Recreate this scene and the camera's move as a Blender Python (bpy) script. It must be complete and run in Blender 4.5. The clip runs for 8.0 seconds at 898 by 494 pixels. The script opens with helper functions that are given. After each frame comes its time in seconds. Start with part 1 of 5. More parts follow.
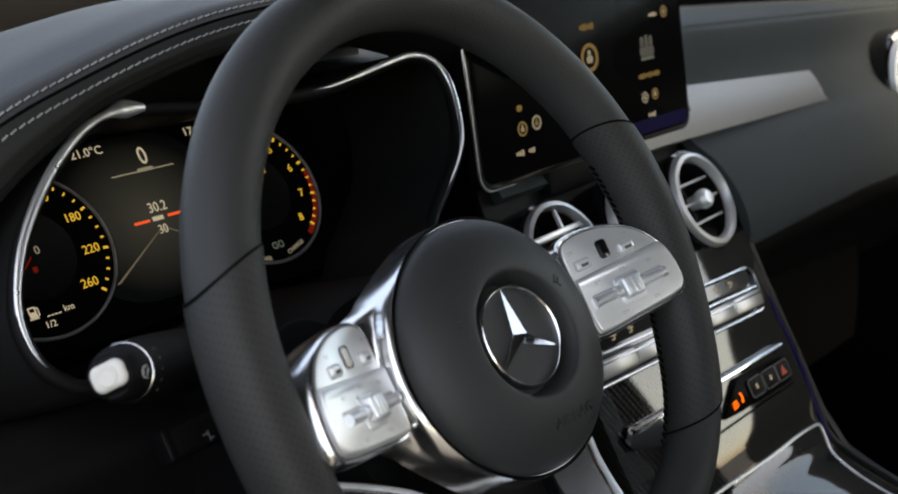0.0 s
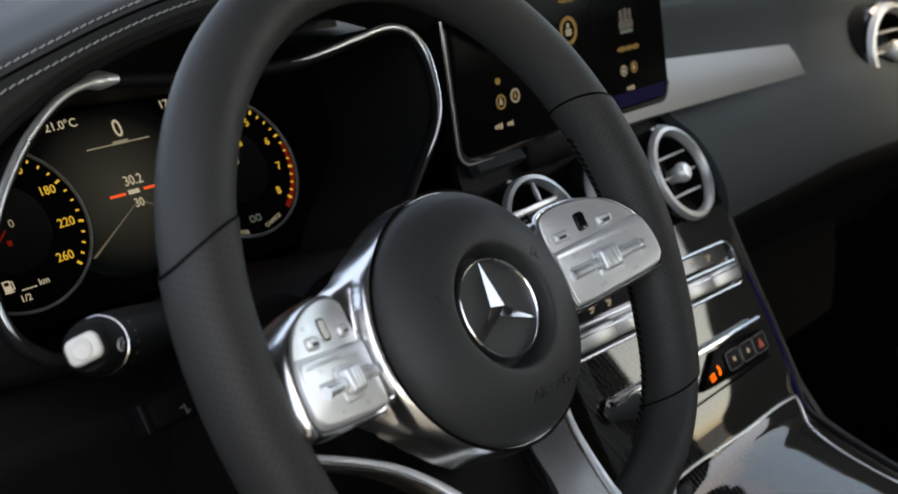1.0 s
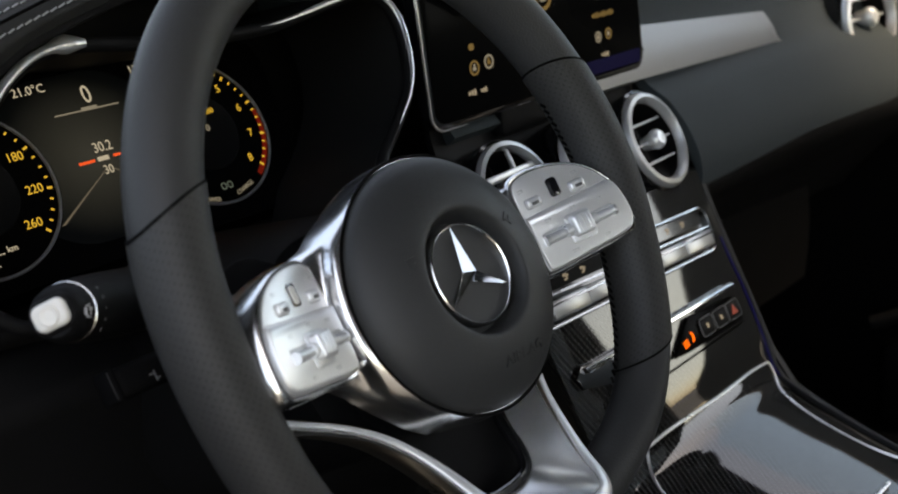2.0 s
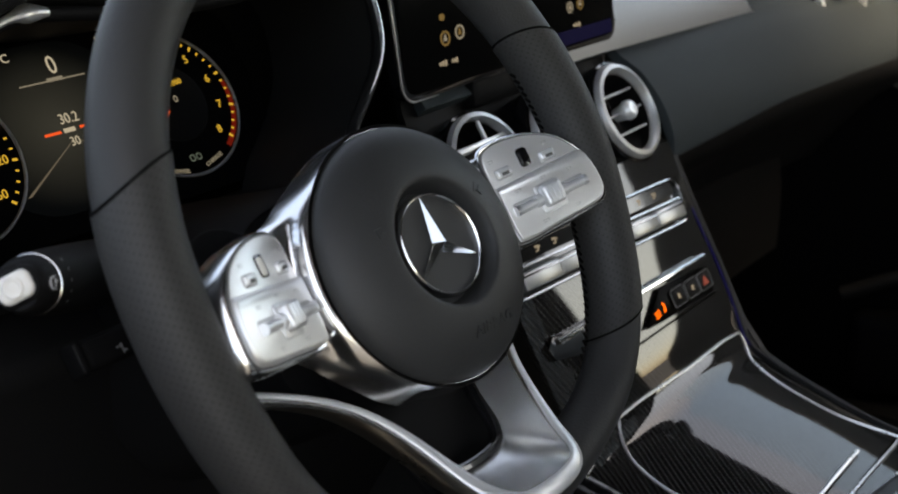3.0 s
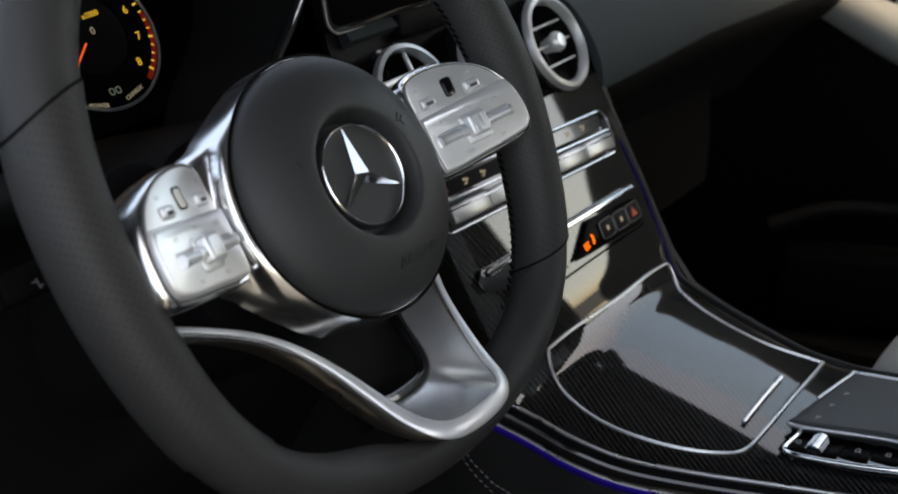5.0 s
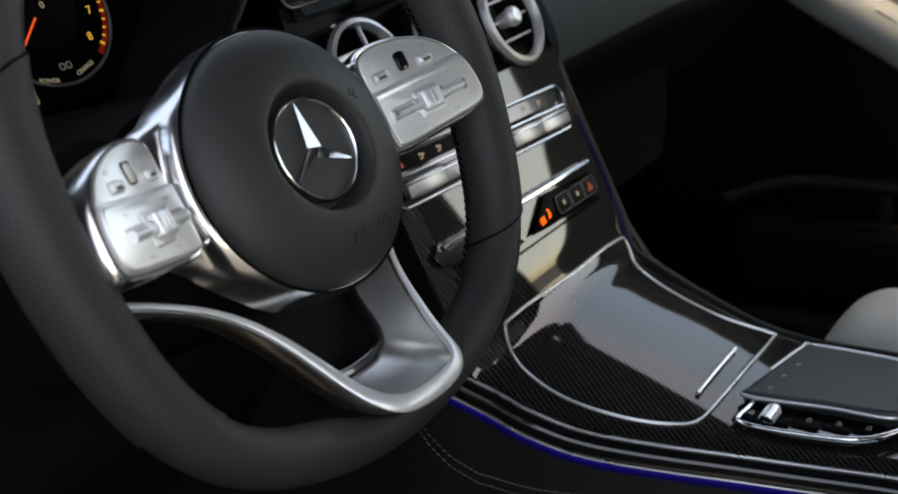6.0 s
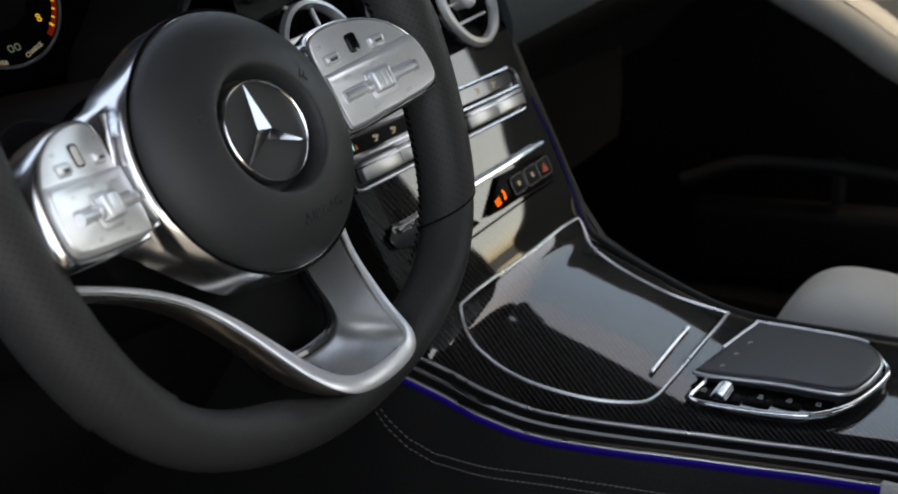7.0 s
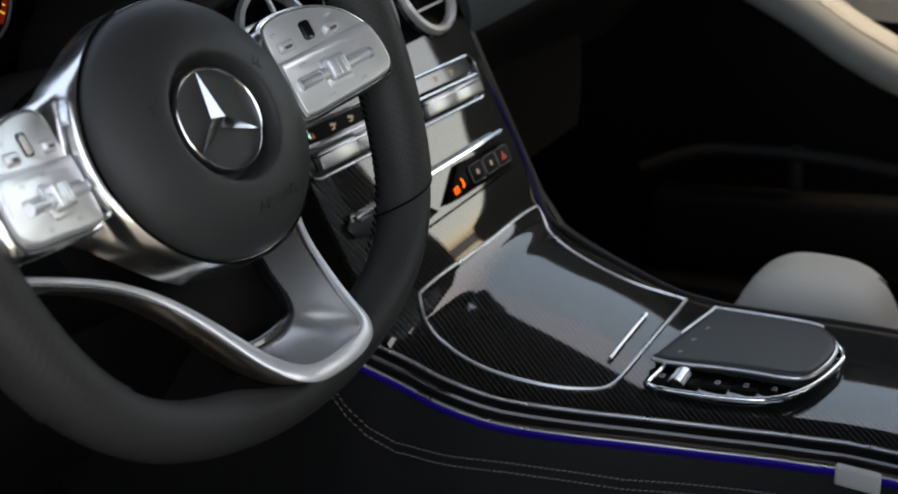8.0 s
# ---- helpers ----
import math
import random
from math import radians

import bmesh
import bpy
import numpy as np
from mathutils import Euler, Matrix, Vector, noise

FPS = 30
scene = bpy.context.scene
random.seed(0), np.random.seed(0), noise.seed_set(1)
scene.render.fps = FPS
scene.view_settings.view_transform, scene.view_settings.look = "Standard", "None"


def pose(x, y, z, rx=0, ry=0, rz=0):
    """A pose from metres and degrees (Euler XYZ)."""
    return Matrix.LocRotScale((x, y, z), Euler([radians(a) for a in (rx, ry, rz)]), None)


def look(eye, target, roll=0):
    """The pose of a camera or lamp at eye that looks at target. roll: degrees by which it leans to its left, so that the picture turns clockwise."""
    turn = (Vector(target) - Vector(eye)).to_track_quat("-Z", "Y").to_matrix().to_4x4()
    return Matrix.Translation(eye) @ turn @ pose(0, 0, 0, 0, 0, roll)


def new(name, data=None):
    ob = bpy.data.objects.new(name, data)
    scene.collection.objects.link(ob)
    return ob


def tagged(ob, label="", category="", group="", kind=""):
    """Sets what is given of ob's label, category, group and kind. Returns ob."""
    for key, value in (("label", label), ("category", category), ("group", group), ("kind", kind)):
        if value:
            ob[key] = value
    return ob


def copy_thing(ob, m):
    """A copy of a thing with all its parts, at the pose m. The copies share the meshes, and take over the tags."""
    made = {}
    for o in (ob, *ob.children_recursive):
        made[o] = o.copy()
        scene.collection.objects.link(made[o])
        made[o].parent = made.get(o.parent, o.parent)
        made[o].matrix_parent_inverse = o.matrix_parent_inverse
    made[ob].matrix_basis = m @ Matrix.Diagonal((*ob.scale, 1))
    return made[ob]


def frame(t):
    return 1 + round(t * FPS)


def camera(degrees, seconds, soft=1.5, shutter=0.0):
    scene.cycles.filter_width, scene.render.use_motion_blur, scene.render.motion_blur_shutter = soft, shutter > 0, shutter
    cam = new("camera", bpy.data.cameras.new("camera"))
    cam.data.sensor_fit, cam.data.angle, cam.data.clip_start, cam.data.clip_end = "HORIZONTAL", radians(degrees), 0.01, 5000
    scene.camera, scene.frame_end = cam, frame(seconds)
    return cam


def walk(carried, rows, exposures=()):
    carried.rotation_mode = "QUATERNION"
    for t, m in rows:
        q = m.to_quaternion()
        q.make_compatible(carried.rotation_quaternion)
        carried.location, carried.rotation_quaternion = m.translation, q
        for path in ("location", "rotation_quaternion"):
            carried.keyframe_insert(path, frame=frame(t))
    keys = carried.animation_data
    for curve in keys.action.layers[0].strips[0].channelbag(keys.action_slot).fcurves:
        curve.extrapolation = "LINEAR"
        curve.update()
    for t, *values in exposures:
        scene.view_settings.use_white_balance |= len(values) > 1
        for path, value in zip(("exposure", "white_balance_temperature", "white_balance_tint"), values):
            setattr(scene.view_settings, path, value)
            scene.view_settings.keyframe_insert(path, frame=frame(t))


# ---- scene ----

# ================= camera and walk =================
cam = camera(42.0, 8.0, soft=1.9)
cam.data.dof.use_dof, cam.data.dof.focus_distance, cam.data.dof.aperture_fstop = True, 0.70, 10.5
PATH = [
    # seconds, eye, target, roll
    (0.0, (-0.4265, -0.3586, 0.8932), (-0.0051, 0.0409, 0.7423), -5.11),
    (0.5, (-0.4260, -0.3583, 0.8922), (-0.0029, 0.0376, 0.7364), -5.00),
    (1.0, (-0.4249, -0.3586, 0.8910), (0.0002, 0.0319, 0.7273), -4.94),
    (1.5, (-0.4232, -0.3589, 0.8892), (0.0035, 0.0265, 0.7175), -4.87),
    (3.0, (-0.4186, -0.3602, 0.8849), (0.0141, 0.0080, 0.6921), -4.69),
    (3.5, (-0.4172, -0.3599, 0.8838), (0.0176, 0.0020, 0.6839), -4.58),
    (4.0, (-0.4156, -0.3606, 0.8818), (0.0213, -0.0063, 0.6728), -4.46),
    (4.5, (-0.4142, -0.3621, 0.8803), (0.0249, -0.0156, 0.6631), -4.44),
    (6.0, (-0.4121, -0.3680, 0.8780), (0.0371, -0.0483, 0.6413), -3.97),
    (6.5, (-0.4120, -0.3708, 0.8780), (0.0407, -0.0598, 0.6366), -3.75),
    (7.0, (-0.4115, -0.3735, 0.8780), (0.0451, -0.0719, 0.6319), -3.56),
    (7.5, (-0.4103, -0.3749, 0.8775), (0.0498, -0.0814, 0.6283), -3.39),
    (8.0, (-0.4094, -0.3764, 0.8767), (0.0549, -0.0918, 0.6247), -3.17),
]
walk(cam, [(t, look(e, g, r)) for t, e, g, r in PATH], exposures=[(0.0, 3.02, 10700, 8), (8.0, 3.02, 10700, 8)])

# ================= world and light =================
world = bpy.data.worlds.new("world")
scene.world = world
world.use_nodes = True
wn = world.node_tree
sky = wn.nodes.new("ShaderNodeTexSky")
sky.sky_type, sky.sun_disc = "NISHITA", False
sky.sun_elevation, sky.sun_rotation = radians(62), radians(160)
sky.air_density, sky.dust_density, sky.ozone_density = 0.6, 1.8, 0.9
bg = wn.nodes["Background"]
bg.inputs["Strength"].default_value = 0.15
wn.links.new(sky.outputs[0], bg.inputs["Color"])
sun_data = bpy.data.lights.new("sun", "SUN")
sun_data.energy, sun_data.angle, sun_data.color = 0.5, radians(40), (1.0, 0.985, 0.97)
sun = new("sun", sun_data)
sun.matrix_world = look((0.64, -1.77, 4.23), (0, 0, 0.7))

# ================= small tools =================
def thing(name, label, category, m=None, group="", kind=""):
    ob = new(name)
    ob.empty_display_size = 0.05
    if m is not None:
        ob.matrix_world = m
    return tagged(ob, label, category, group, kind)


def part(name, bm, material, parent=None, label="", m=None, smooth=40.0, kind=""):
    me = bpy.data.meshes.new(name)
    bmesh.ops.recalc_face_normals(bm, faces=bm.faces)
    bm.to_mesh(me)
    bm.free()
    me.materials.append(material)
    if smooth:
        me.shade_smooth()
        me.set_sharp_from_angle(angle=radians(smooth))
    ob = new(name, me)
    if parent is not None:
        ob.parent = parent
    if m is not None:
        ob.matrix_local = m
    return tagged(ob, label, kind=kind)


def again(name, mesh, parent, m):
    ob = new(name, mesh)
    ob.parent = parent
    ob.matrix_local = m
    return ob


def soften(bm, width, segments=2, angle=30.0):
    edges = [e for e in bm.edges if len(e.link_faces) == 2 and e.calc_face_angle(0) > radians(angle)]
    if edges and width > 0:
        bmesh.ops.bevel(bm, geom=edges, offset=width, segments=segments, profile=0.5, affect="EDGES", clamp_overlap=True)
    return bm


def box(size, centre=(0, 0, 0), bevel=0.0, segments=2, m=None, bm=None):
    b = bmesh.new()
    bmesh.ops.create_cube(b, size=1.0)
    for v in b.verts:
        v.co = Vector((v.co.x * size[0] + centre[0], v.co.y * size[1] + centre[1], v.co.z * size[2] + centre[2]))
    soften(b, bevel, segments)
    if m is not None:
        b.transform(m)
    if bm is None:
        return b
    me = bpy.data.meshes.new("tmp")
    b.to_mesh(me)
    b.free()
    bm.from_mesh(me)
    bpy.data.meshes.remove(me)
    return bm


def spline(points, n, closed=False):
    """A smooth curve through a few knots (Catmull-Rom), n steps a span."""
    p = [Vector(q) for q in points]
    k = len(p)
    out = []
    spans = k if closed else k - 1
    for i in range(spans):
        a, b = p[i], p[(i + 1) % k]
        z = p[(i - 1) % k] if closed or i > 0 else a * 2 - b
        c = p[(i + 2) % k] if closed or i + 2 < k else b * 2 - a
        for j in range(n):
            s = j / n
            out.append(0.5 * (2 * a + (b - z) * s + (2 * z - 5 * a + 4 * b - c) * s * s + (3 * a - z - 3 * b + c) * s ** 3))
    if not closed:
        out.append(p[-1].copy())
    return out


def sweep(path, ring, up=(0, 0, 1), closed=False, scale=None, caps=True):
    """A profile (side, up) carried along a path."""
    bm = bmesh.new()
    n, up = len(path), Vector(up)
    rings = []
    for i, p in enumerate(path):
        a = path[(i - 1) % n] if closed or i > 0 else path[i]
        b = path[(i + 1) % n] if closed or i + 1 < n else path[i]
        d = (b - a).normalized()
        side = d.cross(up).normalized()
        top = side.cross(d).normalized()
        k = scale(i / max(1, n - 1)) if scale else 1.0
        rings.append([bm.verts.new(p + side * (x * k) + top * (y * k)) for x, y in ring])
    m = len(ring)
    uv = bm.loops.layers.uv.new("UVMap")
    run, girth = [0.0], [0.0]
    for i in range(1, n + 1):
        run.append(run[-1] + (path[i % n] - path[i - 1]).length)
    for j in range(1, m + 1):
        girth.append(girth[-1] + math.dist(ring[j % m], ring[j - 1]))
    for i in range(n if closed else n - 1):
        q, r = rings[i], rings[(i + 1) % n]
        for j in range(m):
            f = bm.faces.new((q[j], q[(j + 1) % m], r[(j + 1) % m], r[j]))
            for loop, at in zip(f.loops, ((i, j), (i, j + 1), (i + 1, j + 1), (i + 1, j))):
                loop[uv].uv = (run[at[0]], girth[at[1]])
    if caps and not closed:
        bm.faces.new(rings[0])
        bm.faces.new(rings[-1][::-1])
    return bm


def oval(rx, ry, n=12, turn=0.0):
    return [(rx * math.cos(2 * math.pi * i / n + turn), ry * math.sin(2 * math.pi * i / n + turn)) for i in range(n)]


def lathe(profile, n=64):
    """Turns (radius, height) round the z axis; radius 0 closes it."""
    bm = bmesh.new()
    rings = []
    for r, z in profile:
        if r < 1e-6:
            rings.append([bm.verts.new((0, 0, z))])
        else:
            rings.append([bm.verts.new((r * math.cos(2 * math.pi * i / n), r * math.sin(2 * math.pi * i / n), z)) for i in range(n)])
    for q, r in zip(rings, rings[1:]):
        for i in range(n):
            j = (i + 1) % n
            if len(q) == 1 and len(r) > 1:
                bm.faces.new((q[0], r[i], r[j]))
            elif len(r) == 1 and len(q) > 1:
                bm.faces.new((q[i], q[j], r[0]))
            elif len(q) > 1:
                bm.faces.new((q[i], q[j], r[j], r[i]))
    return bm


def slab(outline, z0, z1, bevel=0.0, segments=2, bm=None):
    """A flat outline (x, y) given thickness from z0 to z1."""
    b = bmesh.new()
    low = [b.verts.new((p[0], p[1], z0)) for p in outline]
    f = b.faces.new(low)
    up = bmesh.ops.extrude_face_region(b, geom=[f])
    for v in [g for g in up["geom"] if isinstance(g, bmesh.types.BMVert)]:
        v.co.z = z1
    soften(b, bevel, segments, 50)
    if bm is None:
        return b
    me = bpy.data.meshes.new("tmp")
    b.to_mesh(me)
    b.free()
    bm.from_mesh(me)
    bpy.data.meshes.remove(me)
    return bm


def rounded(w, h, r, n=5, cx=0.0, cy=0.0):
    pts = []
    for sx, sy, a in ((1, 1, 0), (-1, 1, 90), (-1, -1, 180), (1, -1, 270)):
        for i in range(n + 1):
            t = radians(a + 90 * i / n)
            pts.append((cx + sx * (w / 2 - r) + r * math.cos(t), cy + sy * (h / 2 - r) + r * math.sin(t)))
    return pts


INSIDE = Vector((-0.41, -0.37, 0.88))      # a place in the open, by which sheets know their outer side


def sheet(fn, nu, nv, thick=0.0, seen_from=INSIDE):
    """A surface from fn(s, t) on the unit square; thick: closed with a back on the side that is turned away."""
    bm = bmesh.new()
    g = [[bm.verts.new(fn(i / nu, j / nv)) for j in range(nv + 1)] for i in range(nu + 1)]
    for i in range(nu):
        for j in range(nv):
            bm.faces.new((g[i][j], g[i + 1][j], g[i + 1][j + 1], g[i][j + 1]))
    if thick:
        bm.normal_update()
        if sum((seen_from - f.calc_center_median()).normalized().dot(f.normal) * f.calc_area() for f in bm.faces) < 0:
            bmesh.ops.reverse_faces(bm, faces=bm.faces[:])
            bm.normal_update()
        rim = [e for e in bm.edges if len(e.link_faces) == 1]
        pairs = {v: bm.verts.new(v.co - v.normal * thick) for v in bm.verts[:]}
        for f in bm.faces[:]:
            bm.faces.new([pairs[v] for v in reversed(f.verts)])
        for e in rim:
            a, b = e.verts
            bm.faces.new((a, b, pairs[b], pairs[a]))
    return bm


def words(text, size, m, parent, material, name="lettering", depth=0.0002, align="CENTER", squeeze=1.0):
    cu = bpy.data.curves.new(name, "FONT")
    cu.body, cu.size, cu.extrude, cu.align_x, cu.align_y = text, size, depth, align, "CENTER"
    cu.resolution_u = 3
    tmp = new("tmp", cu)
    bpy.context.view_layer.update()
    me = bpy.data.meshes.new_from_object(tmp.evaluated_get(bpy.context.evaluated_depsgraph_get()))
    bpy.data.objects.remove(tmp)
    bpy.data.curves.remove(cu)
    for v in me.vertices:
        v.co.x *= squeeze
    me.materials.clear()
    me.materials.append(material)
    ob = new(name, me)
    ob.parent = parent
    ob.matrix_local = m
    return ob


# ================= materials =================
def material(name, colour, rough=0.5, metal=0.0, grain=0.0, grain_size=800.0, vary=0.12, vary_size=9.0, coat=0.0, rough_vary=0.1, pebble=False, stretch=None, shine=0.5):
    mt = bpy.data.materials.new(name)
    mt.use_nodes = True
    nt = mt.node_tree
    bs = nt.nodes["Principled BSDF"]
    bs.inputs["Roughness"].default_value, bs.inputs["Metallic"].default_value = rough, metal
    bs.inputs["Specular IOR Level"].default_value = shine
    bs.inputs["Coat Weight"].default_value, bs.inputs["Coat Roughness"].default_value, bs.inputs["Coat IOR"].default_value = coat, 0.03, 1.55
    tc = nt.nodes.new("ShaderNodeTexCoord")
    src = tc.outputs["Object"]
    if stretch:
        mp = nt.nodes.new("ShaderNodeMapping")
        mp.inputs["Scale"].default_value = stretch
        nt.links.new(src, mp.inputs["Vector"])
        src = mp.outputs[0]
    big = nt.nodes.new("ShaderNodeTexNoise")
    big.inputs["Scale"].default_value, big.inputs["Detail"].default_value = vary_size, 5
    nt.links.new(src, big.inputs["Vector"])
    mix = nt.nodes.new("ShaderNodeMix")
    mix.data_type = "RGBA"
    mix.inputs["A"].default_value = (*[c * (1 - vary) for c in colour], 1)
    mix.inputs["B"].default_value = (*[min(1, c * (1 + vary)) for c in colour], 1)
    nt.links.new(big.outputs["Fac"], mix.inputs["Factor"])
    nt.links.new(mix.outputs["Result"], bs.inputs["Base Color"])
    mr = nt.nodes.new("ShaderNodeMapRange")
    mr.inputs["To Min"].default_value, mr.inputs["To Max"].default_value = max(0.02, rough * (1 - rough_vary)), min(1, rough * (1 + rough_vary))
    nt.links.new(big.outputs["Fac"], mr.inputs["Value"])
    nt.links.new(mr.outputs["Result"], bs.inputs["Roughness"])
    if grain:
        if pebble:
            fine = nt.nodes.new("ShaderNodeTexVoronoi")
            fine.feature = "SMOOTH_F1"
            fine.inputs["Scale"].default_value = grain_size
            out = fine.outputs["Distance"]
        else:
            fine = nt.nodes.new("ShaderNodeTexNoise")
            fine.inputs["Scale"].default_value, fine.inputs["Detail"].default_value = grain_size, 3
            out = fine.outputs["Fac"]
        nt.links.new(src, fine.inputs["Vector"])
        bu = nt.nodes.new("ShaderNodeBump")
        bu.inputs["Strength"].default_value, bu.inputs["Distance"].default_value = grain, 0.0006
        nt.links.new(out, bu.inputs["Height"])
        nt.links.new(bu.outputs[0], bs.inputs["Normal"])
    return mt


def glowing(name, colour, strength):
    mt = bpy.data.materials.new(name)
    mt.use_nodes = True
    bs = mt.node_tree.nodes["Principled BSDF"]
    bs.inputs["Base Color"].default_value = (*[c * 0.02 for c in colour], 1)
    bs.inputs["Emission Color"].default_value, bs.inputs["Emission Strength"].default_value = (*colour, 1), strength
    bs.inputs["Roughness"].default_value, bs.inputs["Specular IOR Level"].default_value = 0.4, 0.03
    return mt


def carbon(name):
    """Black twill weave under clear lacquer."""
    mt = material(name, (0.012, 0.012, 0.013), 0.38, 0.0, coat=1.0, shine=0.015)
    nt = mt.node_tree
    bs = nt.nodes["Principled BSDF"]
    tc = nt.nodes.new("ShaderNodeTexCoord")
    mp = nt.nodes.new("ShaderNodeMapping")
    mp.inputs["Scale"].default_value = (1, 1, 1)
    mp.inputs["Rotation"].default_value = (0, 0, radians(45))
    xyz, flat, run = nt.nodes.new("ShaderNodeSeparateXYZ"), nt.nodes.new("ShaderNodeCombineXYZ"), nt.nodes.new("ShaderNodeMath")
    run.operation = "SUBTRACT"
    nt.links.new(tc.outputs["Object"], xyz.inputs[0])
    nt.links.new(xyz.outputs["Y"], run.inputs[0])
    nt.links.new(xyz.outputs["Z"], run.inputs[1])
    nt.links.new(xyz.outputs["X"], flat.inputs["X"])
    nt.links.new(run.outputs[0], flat.inputs["Y"])
    nt.links.new(flat.outputs[0], mp.inputs["Vector"])
    waves = []
    for axis in ("X", "Y"):
        w = nt.nodes.new("ShaderNodeTexWave")
        w.wave_type, w.bands_direction = "BANDS", axis
        w.inputs["Scale"].default_value = 78 if axis == "X" else 117
        w.inputs["Distortion"].default_value = 0.15
        nt.links.new(mp.outputs[0], w.inputs["Vector"])
        waves.append(w)
    mul = nt.nodes.new("ShaderNodeMath")
    mul.operation = "MULTIPLY"
    nt.links.new(waves[0].outputs["Fac"], mul.inputs[0])
    nt.links.new(waves[1].outputs["Fac"], mul.inputs[1])
    mul.operation = "MULTIPLY_ADD"
    mul.inputs[2].default_value = 0.0
    soft = nt.nodes.new("ShaderNodeMath")
    soft.operation, soft.inputs[1].default_value, soft.inputs[2].default_value = "MULTIPLY_ADD", 0.3, 0.7
    nt.links.new(waves[1].outputs["Fac"], soft.inputs[0])
    nt.links.new(soft.outputs[0], mul.inputs[1])
    ramp = nt.nodes.new("ShaderNodeMix")
    ramp.data_type = "RGBA"
    ramp.inputs["A"].default_value, ramp.inputs["B"].default_value = (0.006, 0.006, 0.006, 1), (0.025, 0.025, 0.0245, 1)
    nt.links.new(mul.outputs[0], ramp.inputs["Factor"])
    nt.links.new(ramp.outputs["Result"], bs.inputs["Base Color"])
    return mt


def perforated(name):
    """Black leather punched with rows of small holes."""
    mt = material(name, (0.026, 0.0255, 0.025), 0.56, shine=0.3, grain=0.25, grain_size=900, pebble=True, vary=0.2, vary_size=14)
    nt = mt.node_tree
    bs = nt.nodes["Principled BSDF"]
    uvn = nt.nodes.new("ShaderNodeUVMap")
    vor = nt.nodes.new("ShaderNodeTexVoronoi")
    vor.inputs["Scale"].default_value, vor.inputs["Randomness"].default_value = 330, 0.0
    mp = nt.nodes.new("ShaderNodeMapping")
    mp.inputs["Rotation"].default_value = (0, 0, radians(45))
    nt.links.new(uvn.outputs[0], mp.inputs["Vector"])
    nt.links.new(mp.outputs[0], vor.inputs["Vector"])
    hole = nt.nodes.new("ShaderNodeMath")
    hole.operation, hole.inputs[1].default_value = "GREATER_THAN", 0.20
    nt.links.new(vor.outputs["Distance"], hole.inputs[0])
    src = bs.inputs["Base Color"].links[0].from_socket
    mx = nt.nodes.new("ShaderNodeMix")
    mx.data_type = "RGBA"
    mx.inputs["A"].default_value = (0.014, 0.014, 0.014, 1)
    nt.links.new(hole.outputs[0], mx.inputs["Factor"])
    nt.links.new(src, mx.inputs["B"])
    nt.links.new(mx.outputs["Result"], bs.inputs["Base Color"])
    bu = nt.nodes.new("ShaderNodeBump")
    bu.inputs["Strength"].default_value, bu.inputs["Distance"].default_value = 0.15, 0.0004
    nt.links.new(hole.outputs[0], bu.inputs["Height"])
    old = bs.inputs["Normal"].links[0].from_socket
    nt.links.new(old, bu.inputs["Normal"])
    nt.links.new(bu.outputs[0], bs.inputs["Normal"])
    return mt


PERFORATED = perforated("perforated_leather")
LEATHER = material("black_leather", (0.026, 0.026, 0.0265), 0.55, grain=0.25, grain_size=900, pebble=True, vary=0.2, vary_size=14, shine=0.3)
LEATHER_DASH = material("dash_leather", (0.022, 0.0222, 0.0222), 0.58, grain=0.3, grain_size=700, pebble=True, vary=0.15, shine=0.22)
SOFT_GREY = material("soft_grey_plastic", (0.0375, 0.0460, 0.0500), 0.66, grain=0.25, grain_size=900, vary=0.15, shine=0.08)
AIRBAG = material("airbag_plastic", (0.027, 0.0275, 0.028), 0.5, grain=0.3, grain_size=1300, vary=0.12, shine=0.33)
BLACK = material("black_plastic", (0.0050, 0.0050, 0.0054), 0.55, grain=0.15, grain_size=1200, shine=0.10)
# darker copy of BLACK: shade put into the colour of parts out of the light
BLACK_SHADED = material("shaded_black_plastic", (0.0024, 0.0024, 0.0026), 0.75, grain=0.2, grain_size=900, shine=0.05)
TUNNEL = material("dark_grain_plastic", (0.008, 0.008, 0.0083), 0.6, grain=0.25, grain_size=1000, shine=0.2)
GLOSS = material("gloss_black", (0.006, 0.006, 0.007), 0.12, coat=0.6, vary=0.2)
CHROME = material("chrome", (0.86, 0.87, 0.88), 0.07, 1.0, vary=0.03, rough_vary=0.4, vary_size=60)
SATIN = material("satin_silver", (0.74, 0.75, 0.76), 0.32, 0.50, grain=0.04, grain_size=2500, vary=0.05, rough_vary=0.2, vary_size=30)
POLISHED = material("polished_silver", (0.80, 0.81, 0.82), 0.21, 1.0, grain=0.02, grain_size=1500, vary=0.04, rough_vary=0.3, vary_size=40)
EDGE_SILVER = material("edge_silver", (0.69, 0.70, 0.71), 0.28, 0.8, grain=0.03, grain_size=2500, vary=0.05, vary_size=30)
BRUSHED = material("grey_chrome", (0.52, 0.53, 0.54), 0.16, 1.0, vary=0.04, vary_size=60)
SPOKE = material("spoke_silver", (0.80, 0.81, 0.82), 0.24, 0.85, grain=0.03, grain_size=2500, vary=0.05, rough_vary=0.2, vary_size=30)
